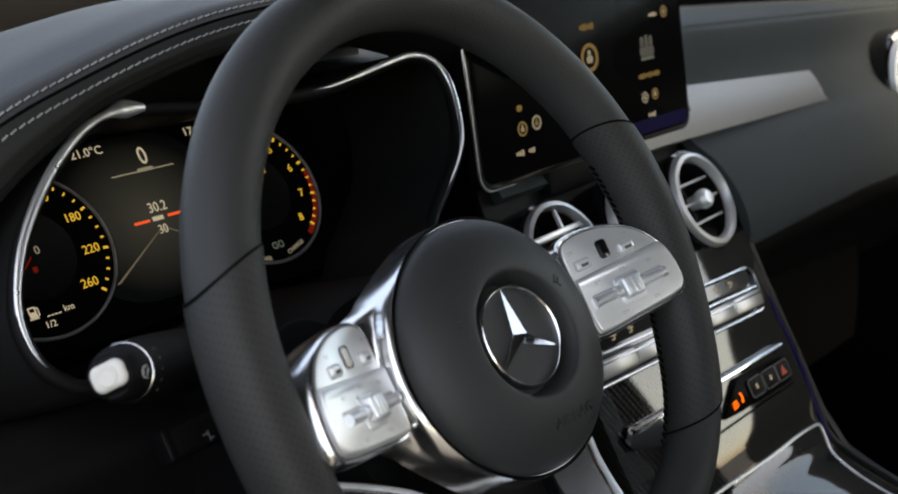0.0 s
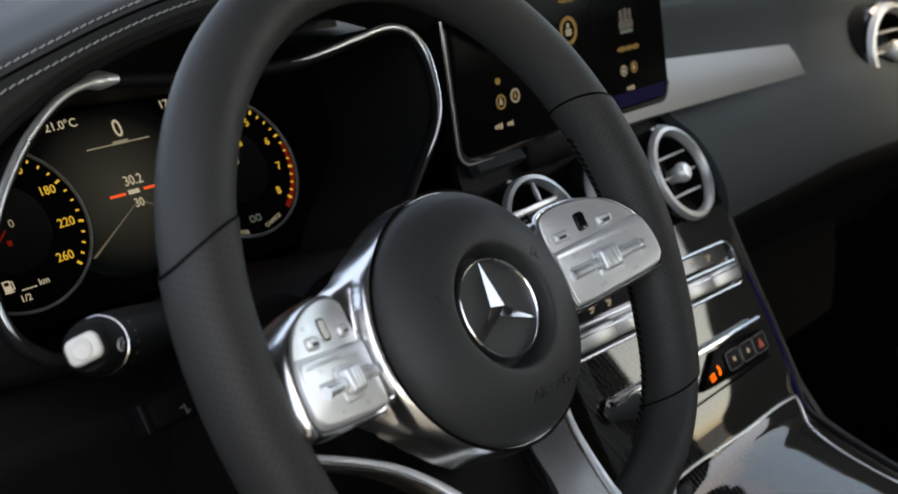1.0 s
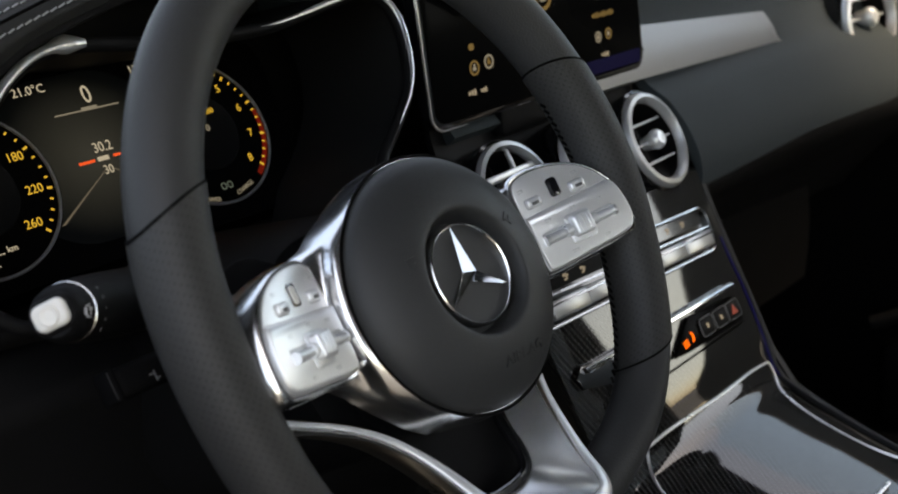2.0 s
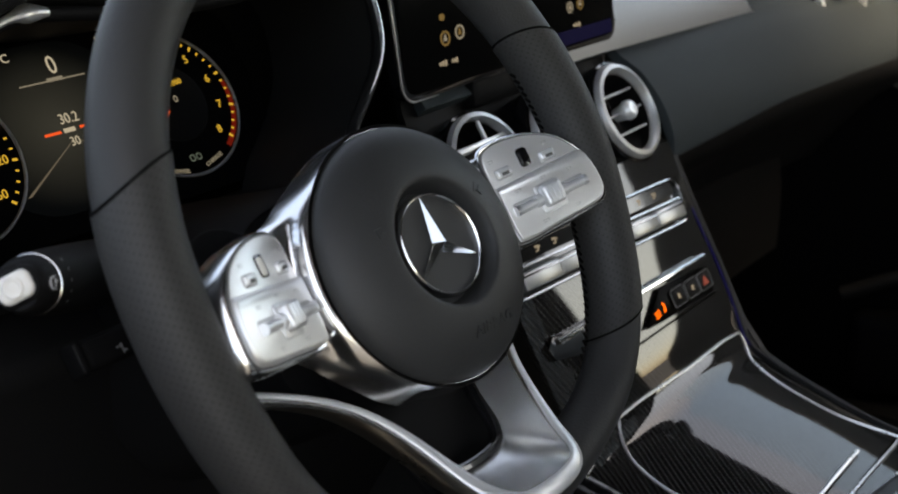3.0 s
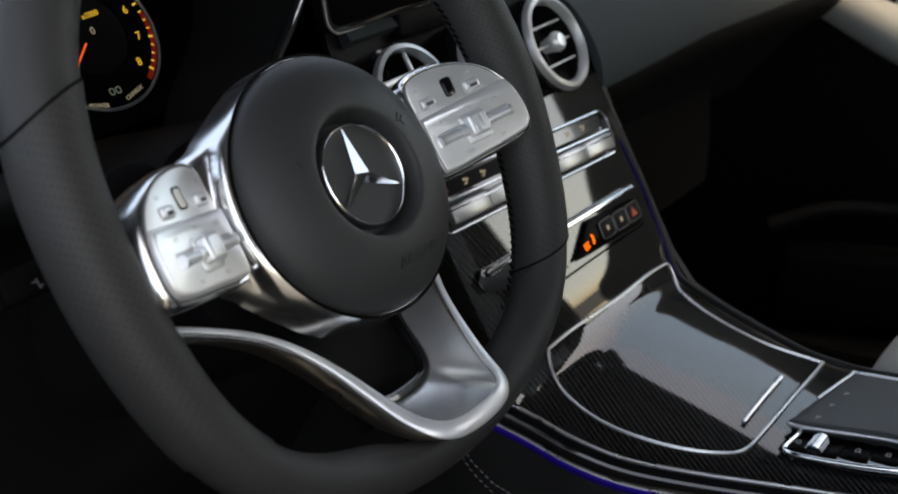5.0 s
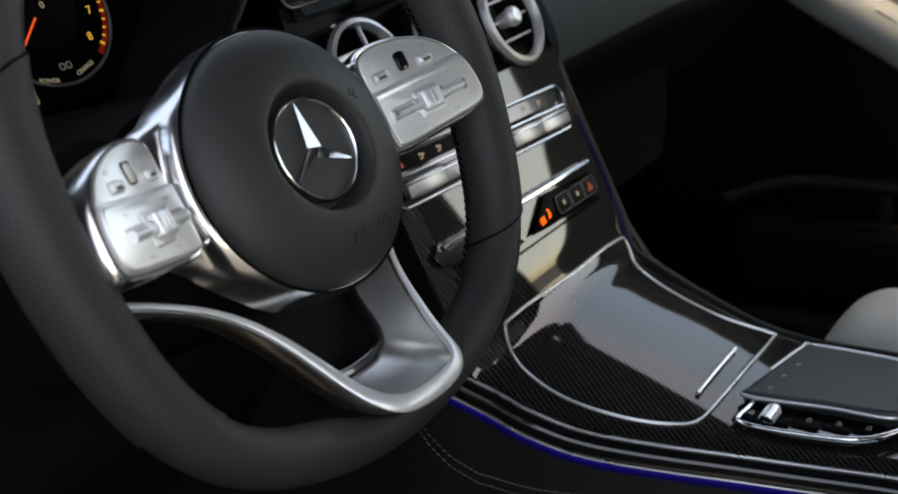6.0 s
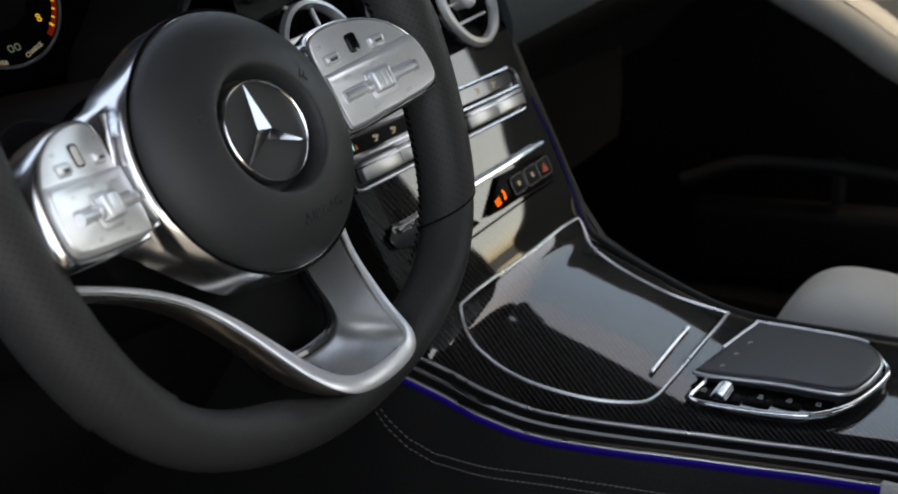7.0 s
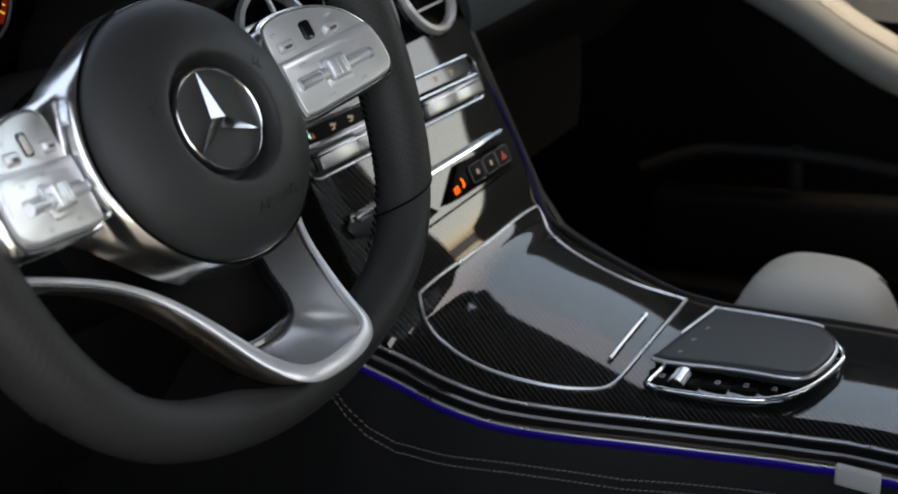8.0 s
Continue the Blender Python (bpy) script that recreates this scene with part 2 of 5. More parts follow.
# polished metal with the warm reflection tinted into its base colour
SKIRT = material("warm_reflection_metal", (0.60, 0.54, 0.46), 0.28, 1.0, grain=0.02, grain_size=1500, vary=0.05, rough_vary=0.3, vary_size=30)
LEDGE = material("dark_satin_metal", (0.36, 0.365, 0.37), 0.30, 0.9, grain=0.03, grain_size=2500, vary=0.05, vary_size=30)
KEY_EDGE = material("dark_key_edge", (0.12, 0.12, 0.122), 0.45, 0.3)
VENT_RING = material("vent_silver", (0.50, 0.505, 0.51), 0.36, 0.6, grain=0.04, grain_size=2500, vary=0.05, vary_size=30)
SILVER_PAD = material("silver_paint", (0.82, 0.82, 0.815), 0.34, 0.65, grain=0.08, grain_size=3000, vary=0.03, vary_size=40)
ALU = material("dash_aluminium", (0.20, 0.20, 0.204), 0.42, 0.6, grain=0.06, grain_size=900, vary=0.06, stretch=(1, 14, 14), shine=0.3)
CARBON = carbon("carbon_fibre")
CREAM = material("cream_leather", (0.44, 0.44, 0.41), 0.55, grain=0.3, grain_size=600, pebble=True, vary=0.07)
CARPET = material("black_carpet", (0.006, 0.006, 0.0065), 0.95, grain=0.8, grain_size=500, vary=0.3, shine=0.1)
HEADLINER = material("headliner", (0.015, 0.015, 0.016), 0.9, grain=0.4, grain_size=900, vary=0.1, shine=0.1)
THREAD = material("grey_thread", (0.30, 0.30, 0.30), 0.8, grain=0.3, grain_size=3000)
SEAM = material("dark_seam", (0.002, 0.002, 0.002), 0.9, shine=0.05)
PRINT = material("dark_print", (0.10, 0.10, 0.10), 0.6)
PRINT_PAD = material("grey_print", (0.55, 0.55, 0.55), 0.6)
PRINT_PALE = material("pale_print", (0.45, 0.45, 0.45), 0.6)
DISPLAY = material("display_black", (0.003, 0.003, 0.003), 0.2, vary=0.2, shine=0.012)
PRINT_WHITE = material("pale_grey_plastic", (0.66, 0.64, 0.60), 0.4, vary=0.05)
DARK_SATIN = material("dark_satin", (0.50, 0.505, 0.51), 0.4, 0.25, vary=0.08)
LEATHER_SIDE = material("side_leather", (0.0085, 0.0088, 0.0095), 0.5, grain=0.3, grain_size=800, pebble=True, vary=0.2, shine=0.2)
THREAD_DIM = material("dark_grey_thread", (0.16, 0.16, 0.16), 0.8, grain=0.3, grain_size=3000)
TOUCH = material("touch_surface", (0.021, 0.023, 0.025), 0.42, grain=0.05, grain_size=2000)
PALE_TRIM = material("pale_trim", (0.42, 0.41, 0.39), 0.5, vary=0.08)
QUILT = material("quilted_cream_leather", (0.24, 0.235, 0.215), 0.6, grain=0.3, grain_size=600, pebble=True, vary=0.1)
CREAM_GREY = material("grey_cream_leather", (0.25, 0.252, 0.243), 0.6, grain=0.3, grain_size=600, pebble=True, vary=0.1)
DIAL_RING = material("dial_ring", (0.30, 0.30, 0.30), 0.35, 0.5)
PANE = bpy.data.materials.new("window_pane")
PANE.use_nodes = True
PANE.node_tree.nodes["Principled BSDF"].inputs["Base Color"].default_value = (0.82, 0.95, 0.98, 1)
PANE.node_tree.nodes["Principled BSDF"].inputs["Transmission Weight"].default_value = 1.0
PANE.node_tree.nodes["Principled BSDF"].inputs["Roughness"].default_value = 0.0
PANE.node_tree.nodes["Principled BSDF"].inputs["IOR"].default_value = 1.02
DISPLAY_DIM = glowing("display_dim", (0.43, 0.48, 0.49), 0.0)
dn = DISPLAY_DIM.node_tree
fade_at, fade_scale, fade, fade_gain = (dn.nodes.new(k) for k in ("ShaderNodeTexCoord", "ShaderNodeMapping", "ShaderNodeTexGradient", "ShaderNodeMath"))
fade.gradient_type, fade_gain.operation = "SPHERICAL", "MULTIPLY"
fade_scale.inputs["Location"].default_value, fade_scale.inputs["Scale"].default_value = (0.10, -3.2, 0), (16.5, 18.0, 1)
fade_gain.inputs[1].default_value = 0.0085
dn.links.new(fade_at.outputs["Object"], fade_scale.inputs["Vector"])
dn.links.new(fade_scale.outputs[0], fade.inputs["Vector"])
dn.links.new(fade.outputs["Fac"], fade_gain.inputs[0])
dn.links.new(fade_gain.outputs[0], dn.nodes["Principled BSDF"].inputs["Emission Strength"])
WHITE_DIM = glowing("display_white_dim", (0.94, 0.95, 0.93), 0.026)
NAVY_DIM = glowing("display_navy", (0.03, 0.03, 0.30), 0.010)
WHITE_FAINT = glowing("display_white_faint", (1.0, 0.95, 0.9), 0.034)
LANE_DIM = glowing("display_lane", (1.0, 0.95, 0.9), 0.012)
AMBER_DIM = glowing("display_amber", (1.0, 0.72, 0.32), 0.017)
STEEL_DIM = glowing("display_steel", (0.55, 0.60, 0.68), 0.012)
RED_FAINT = glowing("warning_red", (0.55, 0.14, 0.13), 0.05)
TEAL_DIM = glowing("display_teal", (0.42, 0.60, 0.62), 0.020)
RED_DIM = glowing("display_red_dim", (0.8, 0.06, 0.04), 0.016)
BLUE_DIM = glowing("ambient_blue_dim", (0.02, 0.02, 0.50), 0.014)
YELLOW = glowing("dial_yellow", (1.0, 0.68, 0.12), 0.074)
WHITE_GLOW = glowing("display_white", (0.94, 0.95, 0.93), 0.052)
RED_GLOW = glowing("display_red", (1.0, 0.13, 0.05), 0.105)
ORANGE_GLOW = glowing("seat_heat_orange", (1.0, 0.17, 0.02), 0.20)
# next two: blue light spilt on the side leather, given as emission
BLUE_SPILL = glowing("painted_blue_spill", (0.02, 0.01, 0.70), 0.026)
BLUE_SPILL_FADE = glowing("painted_blue_spill_fade", (0.02, 0.01, 0.70), 0.010)
CYAN_GLOW = glowing("display_cyan", (0.25, 0.75, 0.80), 0.2)
ASPHALT = material("asphalt", (0.06, 0.058, 0.055), 0.9, grain=0.5, grain_size=60, vary=0.25, vary_size=0.6)

# ================= outside =================
ground = part("ground", sheet(lambda s, t: ((s - 0.5) * 4000, (t - 0.5) * 4000, -0.45), 2, 2), ASPHALT, kind="structure", smooth=0)
tagged(ground, "dark grey asphalt under and round the car", "ground", kind="structure")

# ================= steering wheel =================
WHEEL = pose(0, 0, 0.70, 62, 0, 0)      # x right, y up in the wheel's plane, z to the driver
wheel = thing("steering_wheel", "black leather sports steering wheel with silver spokes", "steering wheel", WHEEL)
HUB_EYE = Vector((-0.41, 0.0, 0.41))
RIM_C, RIM_R = Vector((0, 0.0245, -0.0101)), 0.158


def low_corner(a):
    """How near an angle is to the rim's two lower corners, where it swings out and is thinner."""
    return math.exp(-((a % 360 - 224) / 22) ** 2) + math.exp(-((a % 360 - 316) / 22) ** 2)


def rim_at(a):
    """A point of the rim's middle line; a in degrees, 0 to the right, 90 at the top. It is a little taller than wide, and its top leans to the driver."""
    t = radians(a)
    v = 0.1643 * math.sin(t)
    if v < -0.1585:
        v = -0.1585 + (v + 0.1585) * 0.9
    f = 1 + 0.070 * low_corner(a)
    return RIM_C + Vector((0.1531 * f * math.cos(t), f * v, 0.0785 * v - 0.012 * max(0.0, -math.sin(t)) ** 1.3))


def rim_tube(a0, a1, rx, rz, n=40, slant0=0.0, slant1=0.0, m=24):
    """A stretch of the rim; slant turns its ends, so that the outer side lags behind the inner."""
    bm = bmesh.new()
    uv = bm.loops.layers.uv.new("UVMap")
    rings = []
    for i in range(n + 1):
        ring = []
        for j in range(m):
            t = 2 * math.pi * j / m
            low = max(0.0, -math.sin(radians(a0 + (a1 - a0) * i / n)) - 0.62) / 0.38
            f = i / n
            a = a0 + (a1 - a0) * f + (slant0 * (1 - f) + slant1 * f) * math.cos(t)
            p = rim_at(a)
            d = (rim_at(a + 0.5) - rim_at(a - 0.5)).normalized()
            side = d.cross(Vector((0, 0, 1)))
            thin = 1 - 0.55 * math.exp(-(p.x / 0.042) ** 4) if p.y < 0 and math.cos(t) < 0 else 1.0
            ring.append(bm.verts.new(p + side * (rx * thin * (1 - 0.12 * low) * (1 - 0.14 * low_corner(a)) * math.cos(t)) + Vector((0, 0, rz * math.sin(t)))))
        rings.append(ring)
    for i in range(n):
        for j in range(m):
            k = (j + 1) % m
            f = bm.faces.new((rings[i][j], rings[i][k], rings[i + 1][k], rings[i + 1][j]))
            for loop, at in zip(f.loops, ((i, j), (i, j + 1), (i + 1, j + 1), (i + 1, j))):
                loop[uv].uv = (radians(a1 - a0) * RIM_R * at[0] / n, 2 * math.pi * 0.017 * at[1] / m)
    bm.faces.new(rings[0])
    bm.faces.new(rings[-1][::-1])
    return bm


UP_A, UP_S, LOW_A, LOW_S, LEFT_A = 22.5, -4.5, -39.0, 5.0, 161.0
part("rim_top", rim_tube(UP_A, LEFT_A, 0.0170, 0.0175, 60, UP_S, -UP_S), LEATHER, wheel)
part("rim_bottom", rim_tube(180 - LOW_A, 360 + LOW_A, 0.0170, 0.0172, 60, -LOW_S, LOW_S), LEATHER, wheel)
part("rim_grip", rim_tube(LOW_A, UP_A, 0.0180, 0.0185, 40, LOW_S, UP_S), PERFORATED, wheel, "perforated leather grip")
part("rim_grip", rim_tube(LEFT_A, 180 - LOW_A, 0.0180, 0.0185, 40, -UP_S, -LOW_S), PERFORATED, wheel, "perforated leather grip")
for a, sl in ((UP_A, UP_S), (LEFT_A, -UP_S), (180 - LOW_A, -LOW_S), (LOW_A, LOW_S)):
    part("seam", rim_tube(a - 0.28, a + 0.28, 0.01812, 0.01862, 2, sl, sl), LEATHER if a > 180 else SEAM, wheel)

# stitches down the inner side of the two grips
for lo, hi in ((LOW_A - 18, UP_A), (LEFT_A, 180 - LOW_A)):
    b = bmesh.new()
    k = int((hi - lo) / 1.8)
    for i in range(k):
        a = lo + 3 + (hi - lo - 6) * (i + 0.5) / k
        p, d = rim_at(a), (rim_at(a + 0.5) - rim_at(a - 0.5)).normalized()
        inward = (RIM_C - p).normalized()
        q = p + inward * 0.0168 + Vector((0, 0, -0.0078))
        turn = Matrix((d, inward, d.cross(inward))).transposed().to_4x4()
        box((0.0040, 0.0010, 0.0012), m=Matrix.Translation(q) @ turn @ Matrix.Rotation(radians(35), 4, "Y"), bm=b)
    part("grip_stitching", b, SEAM, wheel, smooth=0)

hub_profile = [(0, -0.0100), (0.0275, -0.0100), (0.0292, -0.0096), (0.0308, -0.0060), (0.0322, 0.0010), (0.0329, 0.0032), (0.0340, 0.0041), (0.0355, 0.0042), (0.0400, 0.0034), (0.0460, 0.0018), (0.0530, -0.0010), (0.0600, -0.0050), (0.0648, -0.0090), (0.0673, -0.0126), (0.0681, -0.018), (0.0682, -0.024), (0.0682, -0.036), (0, -0.036)]
part("airbag_cover", lathe(hub_profile, 128), AIRBAG, wheel, "black grained round airbag cover")
emblem = part("emblem", lathe([(0, -0.0100), (0.0262, -0.0100), (0.0262, -0.0032), (0, -0.0032)], 64), AIRBAG, wheel, "round chrome badge on a black field")
part("badge_ring", lathe([(0.0251, -0.0034), (0.0252, -0.0010), (0.0256, -0.0001), (0.0262, 0.0003), (0.0268, -0.0001), (0.0272, -0.0014), (0.0272, -0.0100)], 96), CHROME, emblem)


def three_arms(r, w, h):
    bm = bmesh.new()
    apex = bm.verts.new((0, 0, h))
    ring = []
    for k in range(3):
        a = radians(90 + 120 * k)
        b = radians(150 + 120 * k)
        ring.append((bm.verts.new((r * math.cos(a), r * math.sin(a), -0.0012)), bm.verts.new((w * math.cos(b), w * math.sin(b), -0.0030))))
    for k in range(3):
        tip, low = ring[k]
        bm.faces.new((apex, tip, low))
        bm.faces.new((apex, low, ring[(k + 1) % 3][0]))
    bm.faces.new([v for pair in ring for v in pair][::-1])
    return bm


part("badge_star", three_arms(0.0256, 0.0041, 0.0027), BRUSHED, emblem, smooth=0)

# raised word and two small marks on the airbag cover
ON_HUB = Matrix.Translation((0.0085, -0.0474, 0.0008)) @ Matrix.Rotation(radians(3.9), 4, "Y") @ Matrix.Rotation(radians(21.0), 4, "X")
words("AIRBAG", 0.0082, ON_HUB, wheel, AIRBAG, "raised_word", 0.0004, squeeze=1.15)
for x, y, turn in ((0.0369, 0.0179, 40), (-0.0385, 0.0171, 0)):
    b = bmesh.new()
    for dx, dy, w, h in ((0, 0.002, 0.006, 0.0008), (-0.001, -0.001, 0.0008, 0.005), (0.0016, -0.001, 0.003, 0.0008)):
        box((w, h, 0.0009), (dx, dy, 0), bm=b)
    rr = math.hypot(x, y)
    zz = 0.0032 - (rr - 0.041) * 0.22
    part("horn_mark", b, AIRBAG, wheel, m=Matrix.Translation((x, y, zz)) @ Matrix.Rotation(radians(13 * x / rr), 4, "Y") @ Matrix.Rotation(radians(-13 * y / rr), 4, "X") @ Matrix.Rotation(radians(turn), 4, "Z"), smooth=0)

# polished metal collar round the hub; it spreads where the side spokes leave it
def collar(s, t):
    a = 2 * math.pi * s
    phi = math.degrees(math.atan2(math.sin(a), abs(math.cos(a))))
    flare = float(np.interp(phi, (-90, -68, -55, -38, -20, -8, 0, 16, 24, 34, 50, 62, 90), (0.001, 0.0015, 0.0060, 0.0075, 0.0130, 0.024, 0.026, 0.026, 0.023, 0.0105, 0.0035, 0.0015, 0.001)))
    r = 0.0700 + flare * t
    # beside the pads a narrow ridge runs along the hub, with a valley behind it
    d = flare * t
    fall = max(0.0, min(1.0, (d - 0.0014) / 0.0046))
    valley = 0.0075 * fall * fall * (3 - 2 * fall) * float(np.interp(phi, (-40, -22, 28, 44), (0, 1, 1, 0)))
    z = -0.0150 - max(valley, 0.0060 * math.sin(t * math.pi * 0.5)) - 0.014 * t ** 2.0
    return Vector((r * math.cos(a), r * math.sin(a), z))


part("hub_collar", sheet(collar, 144, 24, 0.002, HUB_EYE), POLISHED, wheel, "polished metal collar round the airbag")
part("hub_gap", lathe([(0.0680, -0.030), (0.0682, -0.0152), (0.0690, -0.0148), (0.0700, -0.0149), (0.0702, -0.030)], 128), BLACK_SHADED, wheel)
part("wheel_core", lathe([(0, -0.036), (0.066, -0.036), (0.069, -0.046), (0.058, -0.075), (0, -0.075)], 48), BLACK, wheel)

# switch pads on the two side spokes; their outer ends stand forward, towards the driver
PAD = spline([(0.0748, 0.010, 0), (0.0750, 0.031, 0), (0.0800, 0.0385, 0), (0.0945, 0.0398, 0), (0.112, 0.0362, 0), (0.127, 0.0275, 0), (0.1375, 0.0125, 0), (0.1405, -0.0040, 0), (0.1385, -0.0145, 0), (0.130, -0.0180, 0), (0.105, -0.0196, 0), (0.080, -0.0206, 0), (0.0752, -0.0160, 0)], 5, True)


def lean_out(bm, side):
    """Lays a flat pad (z: height over its face) on the spoke."""
    for v in bm.verts:
        x, z = 0.077 + 0.965 * (v.co.x - 0.077), v.co.z
        v.co.x = side * (x - 0.383 * z)
        v.co.z = -0.0206 + 0.415 * (x - 0.077) + 0.924 * z
    return bm


def switch_pad(side):
    def add(name, b, mt, parent, label=""):
        return part(name, lean_out(b, side), mt, parent, label)

    o = [(p.x, p.y) for p in PAD]
    b = bmesh.new()
    last = None
    for f, z in ((0.93, -0.026), (1.02, -0.016), (1.045, -0.0075), (1.036, -0.0035), (1.010, -0.0012), (0.985, -0.0004), (0.95, -0.0008)):
        ring = [b.verts.new(((x - 0.108) * f + 0.108, (y - 0.0115) * f + 0.0115, z)) for x, y in o]
        if last:
            for k in range(len(o)):
                b.faces.new((last[k], last[(k + 1) % len(o)], ring[(k + 1) % len(o)], ring[k]))
        else:
            b.faces.new(ring[::-1])
        last = ring
    b.faces.new(last)
    pad = add("switch_pad", b, POLISHED, wheel, "silver switch pad with rocker keys")
    f = 0.955
    inner = [((x - 0.108) * f + 0.108, (y - 0.0105) * f + 0.0105) for x, y in o]
    add("plate_gap", slab(inner, -0.003, 0.0001), PRINT, pad)
    f = 0.938
    inner = [((x - 0.108) * f + 0.108, (y - 0.0105) * f + 0.0105) for x, y in o]
    add("key_plate", slab(inner, -0.003, 0.0006, 0.0008, 2), SILVER_PAD, pad)
    # the lower rocker plate stands proud and rolls down to the upper keys
    b = bmesh.new()
    last = None
    low = [(x, y) for x, y in inner if y < 0.0185]
    for sink, z in ((0.0, -0.001), (0.0, 0.0010), (0.0006, 0.0022), (0.0016, 0.0030), (0.0030, 0.0034), (0.0046, 0.0035)):
        ring = []
        for x, y in low:
            top = 0.0158 + 0.0015 * math.sin((x - 0.078) / 0.060 * math.pi) - 1.3 * sink
            k = min(0.6, sink) * 0.5
            ring.append(b.verts.new((x + (0.108 - x) * k * 14, min(y + k * (1 if y < 0 else 0), top), z)))
        if last:
            for k in range(len(low)):
                b.faces.new((last[k], last[(k + 1) % len(low)], ring[(k + 1) % len(low)], ring[k]))
        else:
            b.faces.new(ring[::-1])
        last = ring
    b.faces.new(last)
    add("rocker_plate", b, SILVER_PAD, pad)
    add("button_frame", slab(rounded(0.0070, 0.0112, 0.0022, 4, 0.1010, 0.0248), 0.0004, 0.0012, 0.0003), GLOSS, pad)
    add("touch_button", slab(rounded(0.0048, 0.0088, 0.0016, 4, 0.1012, 0.0246), 0.0008, 0.0015, 0.0003), GLOSS if side > 0 else PRINT_WHITE, pad, "small touch button")
    for cx, cy in ((0.0860, 0.0212), (0.1148, 0.0205)):
        add("key_frame", slab(rounded(0.0104, 0.0064, 0.0015, 3, cx, cy), 0.0003, 0.0009, 0.0002), DARK_SATIN, pad)
        key = add("key", box((0.0092, 0.0050, 0.0030), (cx, cy + 0.0003, 0.0012), 0.0013, 3), SATIN, pad)
        add("key_window", box((0.0046, 0.0018, 0.0008), (cx + 0.0004, cy - 0.0006, 0.0026), 0.0003), PRINT, key)
    # the slider: two round shafts in a slot and a ribbed roller between them
    add("slider_slot", slab(rounded(0.0470, 0.0072, 0.0014, 4, 0.1045, -0.0008), 0.0030, 0.0038, 0.0002), DARK_SATIN, pad)
    for k in (-1, 1):
        xs = np.linspace(0.1045 + k * 0.0060, 0.1045 + k * 0.0225, 7)
        shaft = add("slider_shaft", sweep([Vector((x, -0.0016, 0.0052)) for x in xs], oval(0.0024, 0.0023, 14)), SATIN, pad)
        add("shaft_collar", sweep([Vector((x, -0.0014, 0.0050)) for x in np.linspace(0.1045 + k * 0.0066, 0.1045 + k * 0.0100, 3)], oval(0.0036, 0.0030, 14)), SATIN, pad)
        add("shaft_cap", sweep([Vector((x, -0.0016, 0.0052)) for x in np.linspace(0.1045 + k * 0.0216, 0.1045 + k * 0.0236, 3)], oval(0.0030, 0.0028, 14)), EDGE_SILVER, shaft)
    add("roller_bed", slab(rounded(0.0165, 0.0168, 0.0022, 4, 0.1048, -0.0016), 0.0030, 0.0046, 0.0008), SATIN, pad)
    roller = add("slider_roller", box((0.0125, 0.0128, 0.0075), (0.1048, -0.0008, 0.0060), 0.0022, 4), SATIN, pad)
    for k in (-1, 0, 1):
        add("roller_rib", box((0.0006, 0.0095, 0.0006), (0.1048 + k * 0.0030, -0.0008, 0.0098), 0.0002), EDGE_SILVER, roller)
    for cx, cy, w, h in ((0.0815, 0.0295, 0.0034, 0.0016), (0.1165, 0.0278, 0.0034, 0.0013), (0.0880, 0.0085, 0.0044, 0.0013), (0.1050, 0.0098, 0.0036, 0.0013), (0.1220, 0.0080, 0.0034, 0.0013), (0.0960, -0.0132, 0.0044, 0.0013), (0.1180, -0.0125, 0.0034, 0.0013)):
        z = 0.0036 if cy < 0.0125 else 0.0007
        b = box((w, h * 0.35, 0.0002), (cx, cy + h * 0.5, z))
        box((w * 0.45, h * 0.35, 0.0002), (cx - w * 0.2, cy - h * 0.4, z), bm=b)
        box((h * 0.35, h, 0.0002), (cx + w * 0.35, cy, z), bm=b)
        add("printed_mark", b, PRINT_PAD, pad)
    return pad


switch_pad(1)
switch_pad(-1)


# lower spoke: a tapering silver tray, open at its back
FRONT = [(0.111, -0.0225, -0.056), (0.094, -0.031, -0.052), (0.074, -0.044, -0.044), (0.058, -0.058, -0.041), (0.047, -0.076, -0.034), (0.040, -0.097, -0.0245), (0.0350, -0.114, -0.0165), (0.0305, -0.1250, -0.0070), (0.021, -0.1320, -0.0025), (0.0, -0.1335, -0.0015)]
BACK = [(0.109, -0.025, -0.066), (0.092, -0.033, -0.064), (0.068, -0.043, -0.062), (0.048, -0.055, -0.064), (0.034, -0.072, -0.062), (0.029, -0.090, -0.055), (0.026, -0.1010, -0.049), (0.021, -0.1085, -0.046), (0.012, -0.1115, -0.045), (0.0, -0.1120, -0.045)]


def whole(knots, n=6):
    half = spline(knots, n)
    return [Vector((-p.x, p.y, p.z)) for p in half][:-1] + half[::-1]


def eased(line, passes=14):
    """Takes the knots' small kinks out of a line."""
    for _ in range(passes):
        line = [line[0]] + [(a + b * 2 + c) / 4 for a, b, c in zip(line, line[1:], line[2:])] + [line[-1]]
    return line


front, back = eased(whole(FRONT)), eased(whole(BACK))


def tray(s, t):
    k = s * (len(front) - 1)
    i = min(len(front) - 2, int(k))
    a, c = front[i].lerp(front[i + 1], k - i), back[i].lerp(back[i + 1], k - i)
    p = a.lerp(c, t)
    p.z -= 0.004 * math.sin(math.pi * t)
    return p


